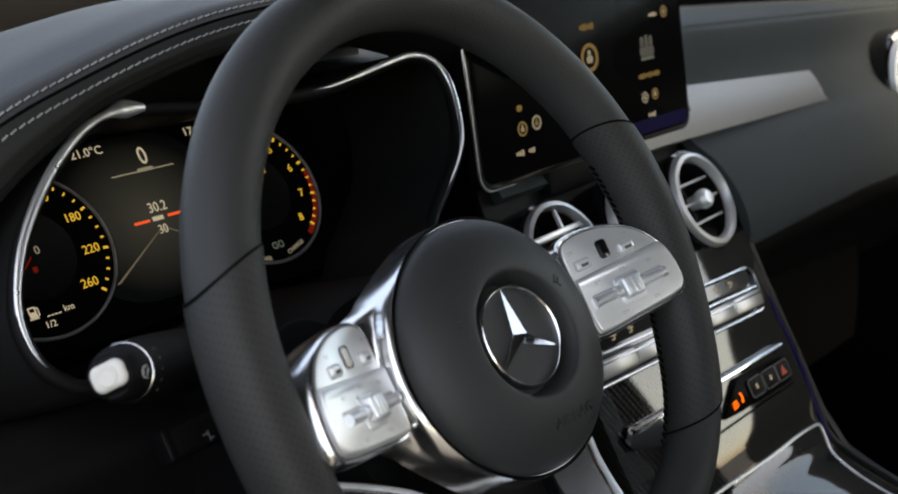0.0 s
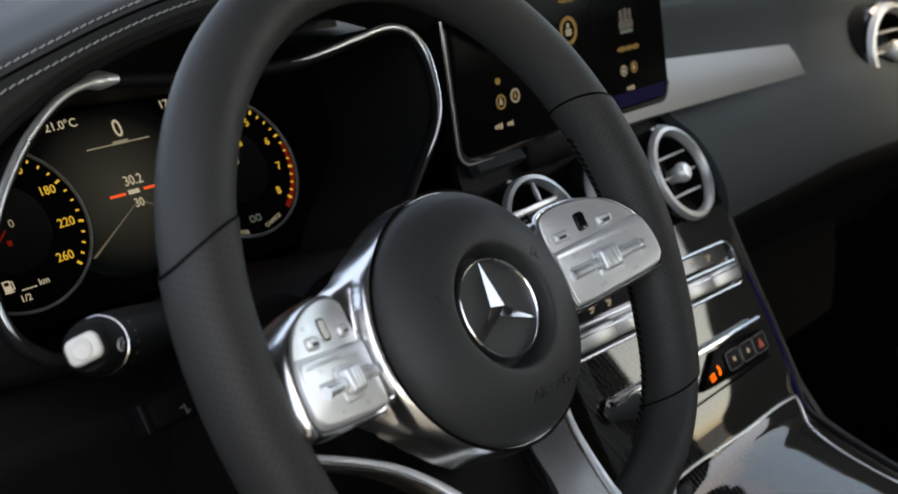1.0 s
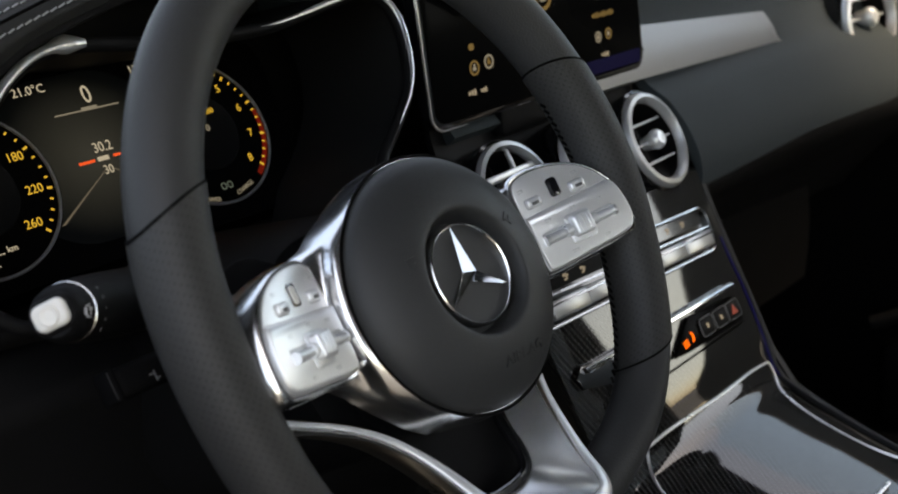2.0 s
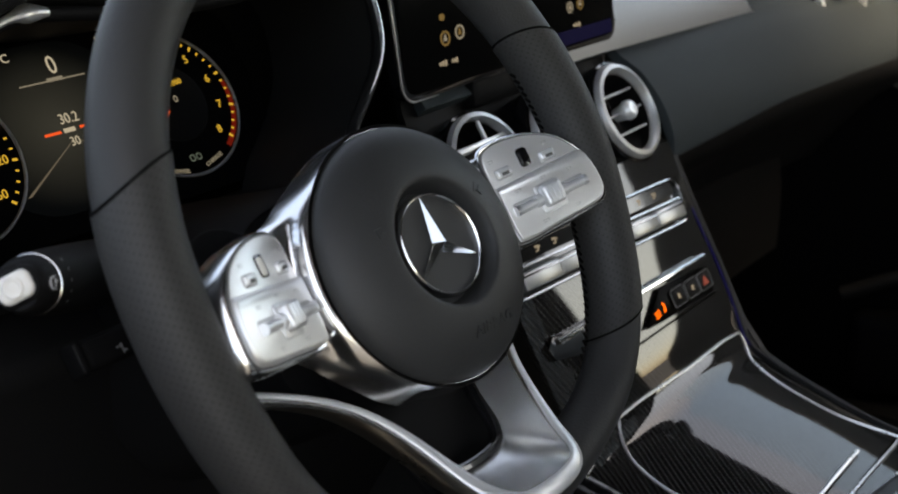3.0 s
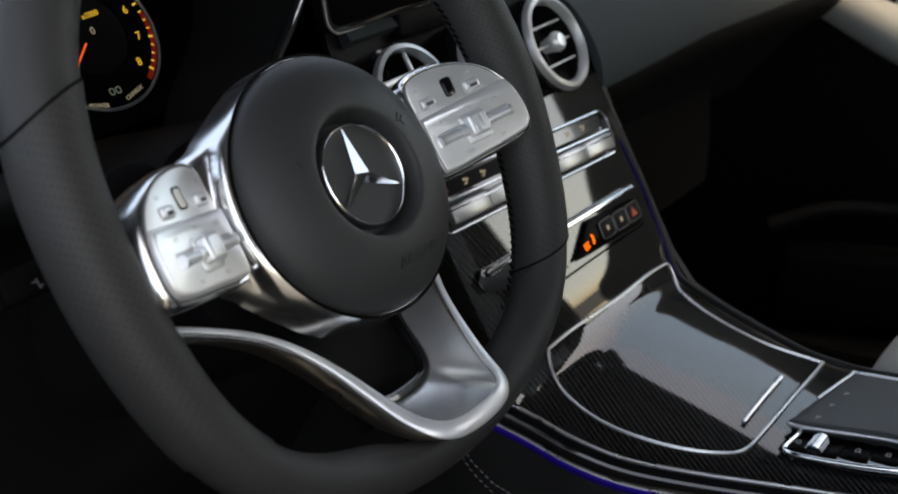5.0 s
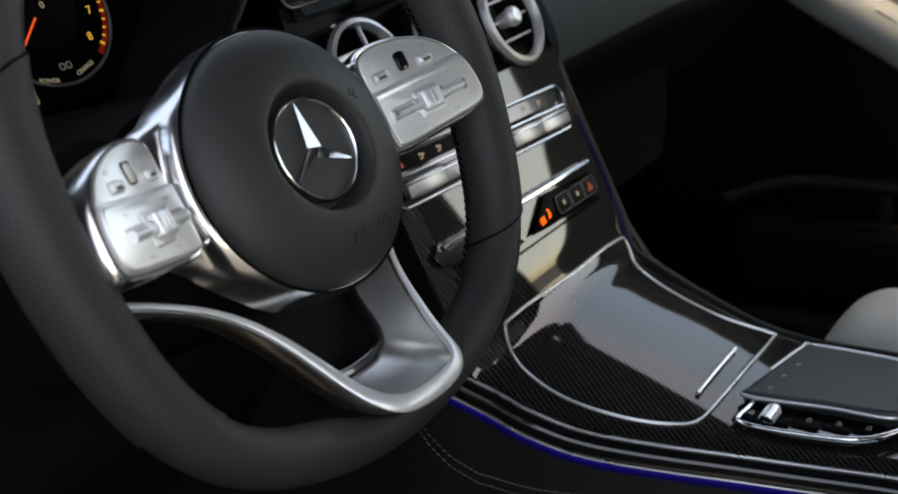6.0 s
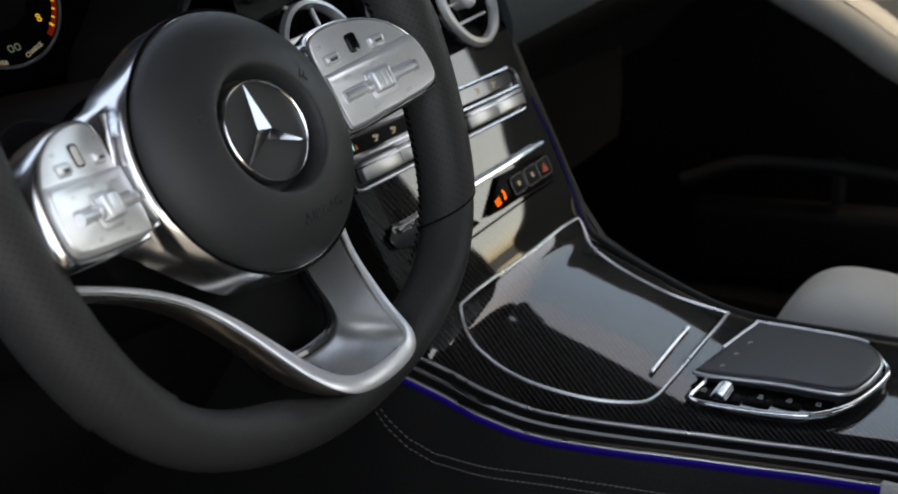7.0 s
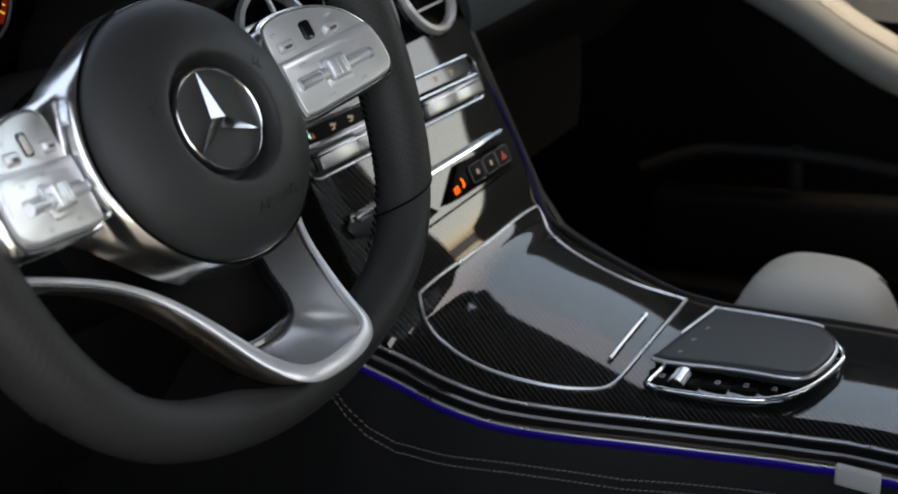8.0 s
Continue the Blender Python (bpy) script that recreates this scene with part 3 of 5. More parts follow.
TRAY = [[tray(i / 108, j / 8) for j in range(9)] for i in range(109)]
for _ in range(40):
    TRAY = [[p if i in (0, 108) or j in (0, 8) else (TRAY[i - 1][j] + TRAY[i + 1][j] + TRAY[i][j - 1] + TRAY[i][j + 1] + p * 2) / 6 - Vector((0, 0, 0.00006)) for j, p in enumerate(row)] for i, row in enumerate(TRAY)]
part("lower_spoke", sheet(lambda s, t: TRAY[round(s * 108)][round(t * 8)], 108, 8, 0.003, Vector((0, -0.07, 0.3))), SPOKE, wheel, "satin silver lower spoke", smooth=80)
b = sweep([p + Vector((0, 0, 0.0002)) for p in front], oval(0.0046, 0.0017, 16), scale=lambda f: 0.28 + 0.78 * math.sin(math.pi * f) ** 3.0)
part("spoke_edge", b, SATIN, wheel, "bright rounded edge of the lower spoke")


def skirt(s, t):
    k = s * (len(front) - 1)
    i = min(len(front) - 2, int(k))
    p = front[i].lerp(front[i + 1], k - i)
    d = (front[min(len(front) - 1, i + 1)] - front[max(0, i - 1)]).normalized()
    out = d.cross(Vector((0, 0, 1))).normalized()
    out = out if out.dot(p - Vector((0, -0.06, p.z))) > 0 else -out
    return p + out * (0.0022 + 0.0016 * math.sin(t * math.pi) - 0.0035 * t * t) * min(1, t * 3) + Vector((0, 0, -0.027 * t))


part("spoke_skirt", sheet(skirt, 108, 8, 0.002, Vector((0, -0.4, 0.1))), SKIRT, wheel, "satin outer side of the lower spoke")
inner_rim = [p + Vector((0, 0.0015, -0.001)) for p in back[18:-18]]
part("spoke_window", sweep(inner_rim, oval(0.0036, 0.0042, 10)), GLOSS, wheel)
b = sheet(lambda s, t: Vector(((s - 0.5) * (0.052 + 0.05 * t), -0.120 + 0.085 * t, -0.058 - 0.008 * t)), 12, 8, 0.004, HUB_EYE)
part("spoke_backing", b, BLACK, wheel)

# ================= steering column and stalks =================
column = thing("steering_column", "black plastic steering column shroud", "steering column", WHEEL)


def shroud(s, t):
    a = 2 * math.pi * s
    w, h = 0.072 + 0.014 * t, 0.062 + 0.020 * t
    c, q = math.cos(a), math.sin(a)
    x = w * math.copysign(abs(c) ** 0.6, c)
    y = h * math.copysign(abs(q) ** 0.6, q)
    return Vector((x, y - 0.005 + 0.02 * t, -0.070 - 0.150 * t))


part("shroud", sheet(shroud, 48, 8), BLACK, column)
part("shroud_front", slab([(p.x, p.y) for p in (shroud(i / 48, 0) for i in range(48))], -0.078, -0.0705, 0.002), BLACK, column)
for side in (-1, 1):
    knots = [(side * 0.050, 0.026, 0), (side * 0.075, 0.052, 0), (side * 0.098, 0.050, 0), (side * 0.104, 0.030, 0), (side * 0.094, 0.004, 0), (side * 0.070, -0.006, 0)]
    part("shift_paddle", slab([(p.x, p.y) for p in spline(knots, 4, True)], -0.060, -0.0565, 0.0012), BLACK, wheel)

stalk = thing("indicator_stalk", "black indicator stalk with a pale grey end button", "stalk", WHEEL @ Matrix.Translation((-0.1800, 0.0597, -0.0612)) @ Vector((-0.790, -0.010, 0.613)).to_track_quat("Z", "Y").to_matrix().to_4x4())
# local z points outwards along the stalk
STALK_SIGN = 62
part("grip", lathe([(0, -0.012), (0.0130, -0.012), (0.0133, -0.0095), (0.0128, -0.004), (0.0112, 0.0020), (0.0098, 0.0032), (0, 0.0032)], 40), BLACK, stalk)
part("button_surround", slab(rounded(0.0164, 0.0206, 0.0056, 6), 0.0, 0.0046, 0.0020, 3), BLACK, stalk)
part("sleeve", lathe([(0, -0.080), (0.0165, -0.080), (0.0158, -0.045), (0.0150, -0.025), (0.0137, -0.0112), (0, -0.0112)], 40), BLACK, stalk)
part("marker_ring", lathe([(0.0134, -0.0112), (0.0137, -0.0111), (0.0137, -0.01085), (0.0133, -0.0107)], 64), BRUSHED, stalk, "thin silver ring")
button = part("end_button", slab(rounded(0.0124, 0.0166, 0.0042, 8), 0.0030, 0.0070, 0.0020, 4), PRINT_WHITE, stalk, "pale grey push button")
part("button_dish", lathe([(0, 0.0069), (0.0024, 0.0070), (0.0038, 0.0077), (0.0043, 0.0077), (0.0051, 0.0069)], 32), PRINT_WHITE, button)


def on_stalk(angle, radius, z):
    """A spot on the stalk's side, its x round the stalk and its y along it."""
    return Matrix.Rotation(radians(angle), 4, "Z") @ Matrix.Translation((radius, 0, z)) @ Matrix.Rotation(radians(90), 4, "Y") @ Matrix.Rotation(radians(90), 4, "Z")


# the wiper sign: a screen outline with a blade and a spray
b = bmesh.new()
for cx, cy, w, h, turn in ((0.0, 0.0019, 0.0040, 0.00045, 0), (0.0, -0.0012, 0.0030, 0.00045, 0), (-0.0019, 0.0004, 0.00045, 0.0030, -12), (0.0019, 0.0004, 0.00045, 0.0030, 12), (0.0004, -0.0022, 0.00045, 0.0022, 25), (0.0, 0.0030, 0.0022, 0.0004, 0)):
    box((w, h, 0.0002), m=Matrix.Translation((cx, cy, 0)) @ Matrix.Rotation(radians(turn), 4, "Z"), bm=b)
part("printed_mark", b, PRINT_PALE, stalk, m=on_stalk(STALK_SIGN + 8, 0.0130, -0.0042) @ Matrix.Scale(1.3, 4), smooth=0)
for k in range(5):
    part("printed_mark", box((0.0013, 0.0008, 0.0002)), PRINT, stalk, m=on_stalk(STALK_SIGN + 48 - 20 * k, 0.0145, -0.0190), smooth=0)
lever = thing("column_lever", "short black column adjustment lever", "lever", WHEEL @ Matrix.Translation((-0.158, 0.0225, -0.082)) @ Matrix.Rotation(radians(-90), 4, "Y"))
part("arm", box((0.013, 0.0155, 0.075), (0, 0, -0.036), 0.004, 3), BLACK_SHADED, lever)
part("tip", box((0.014, 0.0165, 0.005), (0, 0, 0.003), 0.002), BLACK_SHADED, lever)
b = bmesh.new()
for dx, dy, w, h in ((0, 0, 0.001, 0.008), (0.0025, 0.002, 0.004, 0.001), (-0.002, -0.002, 0.003, 0.001)):
    box((0.0006, h, w), (0.0070, dy, -0.024 + dx), bm=b)
part("printed_mark", b, PRINT, lever, smooth=0, m=Matrix.Translation((0.0028, -0.003, -0.002)) @ Matrix.Scale(0.62, 4))
part("tip_edge", box((0.0004, 0.013, 0.0004), (0.0069, 0, 0.0048)), LEATHER, lever, smooth=0)

# ================= instrument cluster =================
CW = -0.262
cluster = thing("instrument_cluster", "digital instrument cluster with two lit yellow dials", "instrument cluster", WHEEL @ Matrix.Translation((0, 0, CW)))
display = part("display", slab(rounded(0.330, 0.132, 0.020, 6, -0.004, 0.172), -0.006, 0.0, 0.001), DISPLAY, cluster, "dark digital display")
part("display_centre", slab(rounded(0.124, 0.116, 0.046, 10, -0.006, 0.178), 0.0001, 0.0004), DISPLAY_DIM, display)


def at(x, y, z=0.001, turn=0.0):
    return Matrix.Translation((x, y, z)) @ Matrix.Rotation(radians(turn), 4, "Z")


def dial(cx, cy, numerals, first, step, label):
    d = part("dial", lathe([(0, 0.0008), (0.0535, 0.0008), (0.0545, 0.0016), (0.0545, 0.0)], 72), DISPLAY, display, label, m=at(cx, cy, 0))
    part("dial_ring", lathe([(0.0532, 0.0010), (0.0538, 0.0022), (0.0550, 0.0022), (0.0556, 0.0008)], 72), DIAL_RING, d)
    part("dial_core", lathe([(0, 0.0012), (0.0275, 0.0012), (0.0285, 0.0018), (0.0290, 0.0009)], 48), BLACK, d)
    for k, text in enumerate(numerals):
        a = radians(first - step * k)
        words(text, 0.0084, at(0.0388 * math.cos(a), 0.0392 * math.sin(a), 0.0022), d, YELLOW, "numeral", squeeze=0.95)
    n = (len(numerals) - 1) * 4
    marks = {}
    for k in range(n + 1):
        turn = Matrix.Rotation(radians(first - step * (len(numerals) - 1) * k / n), 4, "Z")
        big = k % 4 == 0
        if big in marks:
            again("scale_mark", marks[big], d, turn)
        else:
            size = (0.0034, 0.0016, 0.0004) if big else (0.0022, 0.0012, 0.0004)
            marks[big] = part("scale_mark", box(size, (0.0488, 0, 0.0022)), YELLOW, d, m=turn, smooth=0).data
    return d


speed = dial(-0.0935, 0.1715, ["0", "20", "60", "100", "140", "180", "220", "260"], 198, 34.5, "speed dial with yellow numerals")
revs = dial(0.0835, 0.1735, ["0", "1", "2", "3", "4", "5", "6", "7", "8"], 196, 30.0, "rev counter with yellow numerals")
b = sheet(lambda s, t: Vector(((0.0478 + 0.004 * t) * math.cos(radians(8 - 62 * s)), (0.0478 + 0.004 * t) * math.sin(radians(8 - 62 * s)), 0.0019)), 24, 1)
part("red_zone", b, RED_DIM, revs, smooth=0)
part("needle", box((0.024, 0.0012, 0.0008), (-0.020, 0, 0.0026), m=Matrix.Rotation(radians(42), 4, "Z")), RED_GLOW, revs, smooth=0)
part("needle", box((0.024, 0.0010, 0.0008), (-0.014, 0, 0.0026), m=Matrix.Rotation(radians(42), 4, "Z")), RED_DIM, speed, smooth=0)
words("x1000", 0.0058, at(0.008, 0.0135, 0.0022, 4), revs, YELLOW, "lettering")
for x in (-0.0046, 0.0008):
    part("badge_mark", sweep([Vector((px, py, 0.0022)) for px, py in rounded(0.0036, 0.0042, 0.0012, 3, x, -0.0418)], oval(0.0005, 0.0003, 6), closed=True), TEAL_DIM, revs, smooth=0)
words("POWER", 0.0044, at(-0.019, -0.0485, 0.0022, -14), revs, WHITE_DIM, "lettering")
words("CHARGE", 0.0044, at(0.012, -0.0470, 0.0022, 18), revs, WHITE_DIM, "lettering")
for dd in (speed, revs):
    words("0", 0.0075, at(0.004, 0.002, 0.0022), dd, WHITE_DIM, "lettering")

# read-outs between the dials
# the fuel pump sign: a tank with a window, a foot and a hose
b = bmesh.new()
for cx, cy, w, h in ((-0.0036, 0.0005, 0.0012, 0.0090), (0.0018, 0.0005, 0.0012, 0.0090), (-0.0009, 0.0046, 0.0052, 0.0012), (-0.0009, -0.0016, 0.0052, 0.0048), (-0.0009, -0.0048, 0.0080, 0.0012), (0.0042, 0.0002, 0.0010, 0.0060), (0.0034, 0.0036, 0.0022, 0.0010), (0.0032, -0.0030, 0.0020, 0.0009)):
    box((w, h, 0.0003), (cx, cy, 0), bm=b)
part("icon", b, WHITE_GLOW, display, m=at(-0.1075, 0.1362, 0.0024) @ Matrix.Scale(0.75, 4), smooth=0)
words("----", 0.0080, at(-0.0955, 0.1325, 0.0024), display, WHITE_GLOW)
words("km", 0.0058, at(-0.0850, 0.1335, 0.0024), display, WHITE_GLOW)
part("needle_tip", box((0.0030, 0.0036, 0.0004), (-0.0020, -0.0095, 0.0024), 0.0001), RED_DIM, speed, smooth=0)
words("1/2", 0.0060, at(-0.1000, 0.1265, 0.0024), display, WHITE_GLOW)
words("0", 0.0180, at(0.0085, 0.2185), display, WHITE_GLOW, squeeze=0.80)
b = bmesh.new()
box((0.049, 0.0009, 0.0003), (0.0045, 0.2085, 0.001), bm=b)
box((0.012, 0.0026, 0.0003), (0.0065, 0.2092, 0.0011), bm=b)
part("rule", b, WHITE_DIM, display, smooth=0)
words("30.2", 0.0100, at(0.0030, 0.1815), display, WHITE_GLOW, squeeze=0.85)
words("30", 0.0088, at(0.0005, 0.1655), display, WHITE_GLOW, squeeze=0.85)
b = bmesh.new()
box((0.012, 0.0018, 0.0003), (-0.0125, 0.1735, 0.001), bm=b)
box((0.014, 0.0018, 0.0003), (0.015, 0.1740, 0.001), bm=b)
part("red_bar", b, RED_GLOW, display, smooth=0)
part("bar_lamp", box((0.0085, 0.0030, 0.0003), (0.000, 0.1738, 0.0011)), WHITE_GLOW, display, smooth=0)
b = slab([(-0.002, 0.166), (-0.001, 0.166), (-0.045, 0.138), (-0.048, 0.138)], 0.0006, 0.0010)
part("lane_line", b, LANE_DIM, display, smooth=0)
b = slab([(0.004, 0.166), (0.003, 0.166), (0.045, 0.138), (0.048, 0.138)], 0.0006, 0.0010)
part("lane_line", b, LANE_DIM, display, smooth=0)
words("21.0°C", 0.0085, at(-0.030, 0.2290), display, WHITE_GLOW)
words("C", 0.0075, at(0.0450, 0.1184, 0.0016), display, WHITE_DIM)
part("frame_mark", sweep([Vector((x, y, 0.0014)) for x, y in rounded(0.0095, 0.0105, 0.0012, 3, 0.0450, 0.1184)], oval(0.0005, 0.0003, 6), closed=True), WHITE_DIM, display, smooth=0)
words("17:06", 0.0085, at(0.056, 0.2290), display, WHITE_GLOW)

# the frame of the cluster: a black tunnel with two bright inlays on its lip
LIP_W = -0.135
LIP = [(-0.062, 0.2045), (-0.084, 0.2045), (-0.106, 0.1965), (-0.130, 0.1790), (-0.152, 0.1560), (-0.167, 0.1340), (-0.1765, 0.110), (-0.176, 0.088), (-0.167, 0.074), (-0.150, 0.066), (-0.08, 0.060), (0.0, 0.058), (0.08, 0.066), (0.111, 0.094), (0.134, 0.111), (0.157, 0.130), (0.171, 0.150), (0.1795, 0.180), (0.174, 0.1985), (0.155, 0.2060), (0.124, 0.2025), (0.089, 0.1970), (0.060, 0.1945), (0.0, 0.196)]
lip = [Vector((p.x, p.y, LIP_W - CW)) for p in spline([(x, y, 0) for x, y in LIP], 5, True)]


def tunnel(s, t):
    k = s * len(lip)
    i = int(k) % len(lip)
    p = lip[i].lerp(lip[(i + 1) % len(lip)], k - int(k))
    f = 1 + 0.10 * t
    return Vector((p.x * f, 0.150 + (p.y - 0.150) * (1 + 0.20 * t) + 0.034 * t, p.z * (1 - t) - 0.002 * t))


part("frame_tunnel", sheet(tunnel, 120, 6, 0.003, Vector((0, 0.15, 0.06))), TUNNEL, cluster, "black frame of the cluster")
part("frame_lip", sweep(lip, oval(0.0042, 0.0048, 10), closed=True), BLACK, cluster)


def inlay(a, z, thick, bend, flare, label):
    path = [p + Vector((0, 0, 0.0035)) for p in lip[a:z + 1]]
    taper = lambda f: 0.12 + thick * math.sin(math.pi * min(1, max(0, f)) ** bend) ** 1.15 + flare * math.exp(-((f - 0.045) / 0.05) ** 2)
    return part("frame_inlay", sweep(path, oval(0.0052, 0.0042, 12), scale=taper), EDGE_SILVER, cluster, label)


inlay(0, 46, 0.40, 0.60, 0.80, "satin chrome inlay")
inlay(62, 118, 0.36, 1.0, 0.0, "satin chrome inlay")

# ================= dashboard =================
dash = thing("dashboard", "black leather dashboard with grey stitching and a silver trim", "dashboard", pose(0, 0, 0))
EDGE = [Vector(q) for q in spline([(-0.42, 0, 0.610), (-0.33, 0, 0.695), (-0.25, 0, 0.764), (-0.20, 0, 0.799), (-0.152, 0, 0.825), (-0.108, 0, 0.840), (-0.053, 0, 0.855), (-0.004, 0, 0.8635), (0.049, 0, 0.867), (0.11, 0, 0.865), (0.17, 0, 0.856), (0.23, 0, 0.838), (0.30, 0, 0.806)], 8)]
EX, EZ = [p.x for p in EDGE], [p.z for p in EDGE]


def edge_z(x):
    return float(np.interp(x, EX, EZ))


def lip_drop(x):
    return 0.017 + 0.23 * max(0, -x - 0.10) + 0.10 * max(0, x - 0.12)


def hood(s, t):
    """The hood over the instruments: t from the hidden lip, round the stitched edge, over the top."""
    x = -0.40 + 0.68 * s
    z, d = edge_z(x), lip_drop(x)
    back = 0.0 if x > -0.30 else (-0.30 - x) * 0.6
    knots = ((0.262, z - d - 0.014), (0.212, z - d - 0.003), (0.200, z - d), (0.1955, z - d * 0.55), (0.200, z - 0.002), (0.212, z + 0.005), (0.26, z + 0.009), (0.36, z + 0.008), (0.52, z - 0.012))
    k = t * (len(knots) - 1)
    i = min(len(knots) - 2, int(k))
    f = k - i
    y = knots[i][0] * (1 - f) + knots[i + 1][0] * f
    zz = knots[i][1] * (1 - f) + knots[i + 1][1] * f
    return Vector((x, y + back, zz))


part("hood", sheet(hood, 60, 32, 0.006), LEATHER_DASH, dash, "black leather hood over the instruments", smooth=80)


def stitch_row(name, fn, length, pitch, parent, material, size=(0.0046, 0.0011, 0.0010)):
    """A row of thread stitches along a curve fn(0..1) that gives the place and the surface's normal."""
    b = bmesh.new()
    n = int(length / pitch)
    for i in range(n):
        s = (i + 0.5) / n
        p, nr = fn(s)
        d = (fn(min(1, s + 0.002))[0] - fn(max(0, s - 0.002))[0]).normalized()
        side = nr.cross(d).normalized()
        turn = Matrix((d, side, d.cross(side))).transposed().to_4x4()
        box(size, m=Matrix.Translation(p) @ turn @ Matrix.Rotation(radians(9), 4, "Z"), bm=b)
    return part(name, b, material, parent, smooth=0)


def hood_top_row(s):
    x = -0.33 + 0.60 * s
    return Vector((x, 0.2065, edge_z(x) + 0.0022)), Vector((0, -0.6, 0.8))


def hood_low_row(s):
    x = -0.33 + 0.60 * s
    return Vector((x, 0.1966, edge_z(x) - 0.0062)), Vector((0, -1, 0.15))


stitch_row("stitching", hood_top_row, 0.66, 0.0056, dash, THREAD, (0.0040, 0.0008, 0.0009))
stitch_row("stitching", hood_low_row, 0.66, 0.0056, dash, THREAD, (0.0040, 0.0008, 0.0009))
part("hood_seam", sweep([hood_top_row(i / 80)[0] + Vector((0, -0.0052, -0.0035)) for i in range(81)], oval(0.0012, 0.0012, 6)), SEAM, dash)
part("hood_lip", sweep([Vector((x, 0.2005, edge_z(x) - lip_drop(x) - 0.001)) for x in np.linspace(-0.38, 0.26, 70)], oval(0.0022, 0.0026, 8)), BLACK, dash)

# panel behind and below the instruments
part("instrument_wall", box((0.70, 0.02, 0.34), (-0.05, 0.430, 0.68)), TUNNEL, dash)


def knee(s, t):
    x = -0.40 + 0.62 * s
    knots = ((0.300, 0.660), (0.215, 0.668), (0.190, 0.645), (0.200, 0.58), (0.225, 0.46), (0.30, 0.34))
    k = t * (len(knots) - 1)
    i = min(len(knots) - 2, int(k))
    f = k - i
    bulge = 0.012 * math.sin(math.pi * s)
    return Vector((x, knots[i][0] * (1 - f) + knots[i + 1][0] * f - bulge, knots[i][1] * (1 - f) + knots[i + 1][1] * f))


part("knee_panel", sheet(knee, 20, 25, 0.008), BLACK, dash, "black panel over the driver's knees", smooth=80)
part("side_air_outlet", lathe([(0.022, 0.004), (0.026, 0.006), (0.030, 0.004), (0.031, -0.006)], 40), SOFT_GREY, dash, m=pose(-0.265, 0.196, 0.60, 80, 0, 0))


PROFILE = spline([(0, y, z) for y, z in ((0.62, 0.800), (0.40, 0.803), (0.268, 0.798), (0.249, 0.792), (0.243, 0.782), (0.236, 0.742), (0.212, 0.700), (0.180, 0.676), (0.158, 0.645), (0.150, 0.616), (0.157, 0.588), (0.185, 0.560), (0.225, 0.53), (0.30, 0.45))], 8)
PROFILE_Y, PROFILE_Z = [p[1] for p in PROFILE], [p[2] for p in PROFILE]
PROFILE_AT = np.linspace(0, 13, len(PROFILE))


def passenger(s, t):
    """The passenger's side of the dashboard, from the windscreen down."""
    x = 0.24 + 0.92 * s
    far = max(0, x - 0.75)
    k = t * 13
    y, z = np.interp(k, PROFILE_AT, PROFILE_Y), np.interp(k, PROFILE_AT, PROFILE_Z)
    ledge = max(0.0, min(1.0, (6 - k) / 2))
    return Vector((x, y - 0.08 * far ** 2, z - 0.05 * far * (1 - ledge) - 0.055 * max(0, x - 0.58) * ledge))


part("dash_top", sheet(lambda s, t: passenger(s, t * 6 / 13), 24, 36, 0.01), SOFT_GREY, dash, "dark grey grained dashboard top", smooth=80)
part("passenger_panel", sheet(lambda s, t: passenger((0.270 + 0.65 * s) / 0.92, (6 + (3.55 - 0.3 * s) * t) / 13), 24, 44, 0.01), SOFT_GREY, dash, "dark grey grained dashboard panel", smooth=80)
# the same surface where it turns under, coloured black for its shade
part("panel_shaded_underside", sheet(lambda s, t: passenger((0.270 + 0.65 * s) / 0.92, (9.57 - 0.3 * s + (3.43 + 0.3 * s) * t) / 13), 24, 30, 0.01), BLACK, dash, "underside of the dashboard panel, its shade painted black", smooth=80)


def trim(s, t):
    x = 0.36 + 0.43 * s
    low = 0.6985 - 0.030 * max(0, x - 0.46)
    tall = (0.0465 - 0.050 * max(0, x - 0.50)) * math.sqrt(max(0.0, 1 - max(0, (s - 0.972) / 0.028) ** 2))
    z = low + 0.003 + tall * t
    return Vector((x, 0.2035 + 0.018 * t - 0.003 * math.sin(math.pi * t), z))


part("trim_strip", sheet(trim, 44, 8, 0.006), ALU, dash, "brushed silver trim strip")
# lid and latch carry the shade under the dashboard in their colour
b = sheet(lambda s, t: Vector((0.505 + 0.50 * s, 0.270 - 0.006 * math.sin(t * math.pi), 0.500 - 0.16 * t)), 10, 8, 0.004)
part("glovebox_lid", b, BLACK_SHADED, dash)
part("glovebox_latch", box((0.05, 0.012, 0.016), (0.60, 0.264, 0.46), 0.005, 3), BLACK_SHADED, dash)

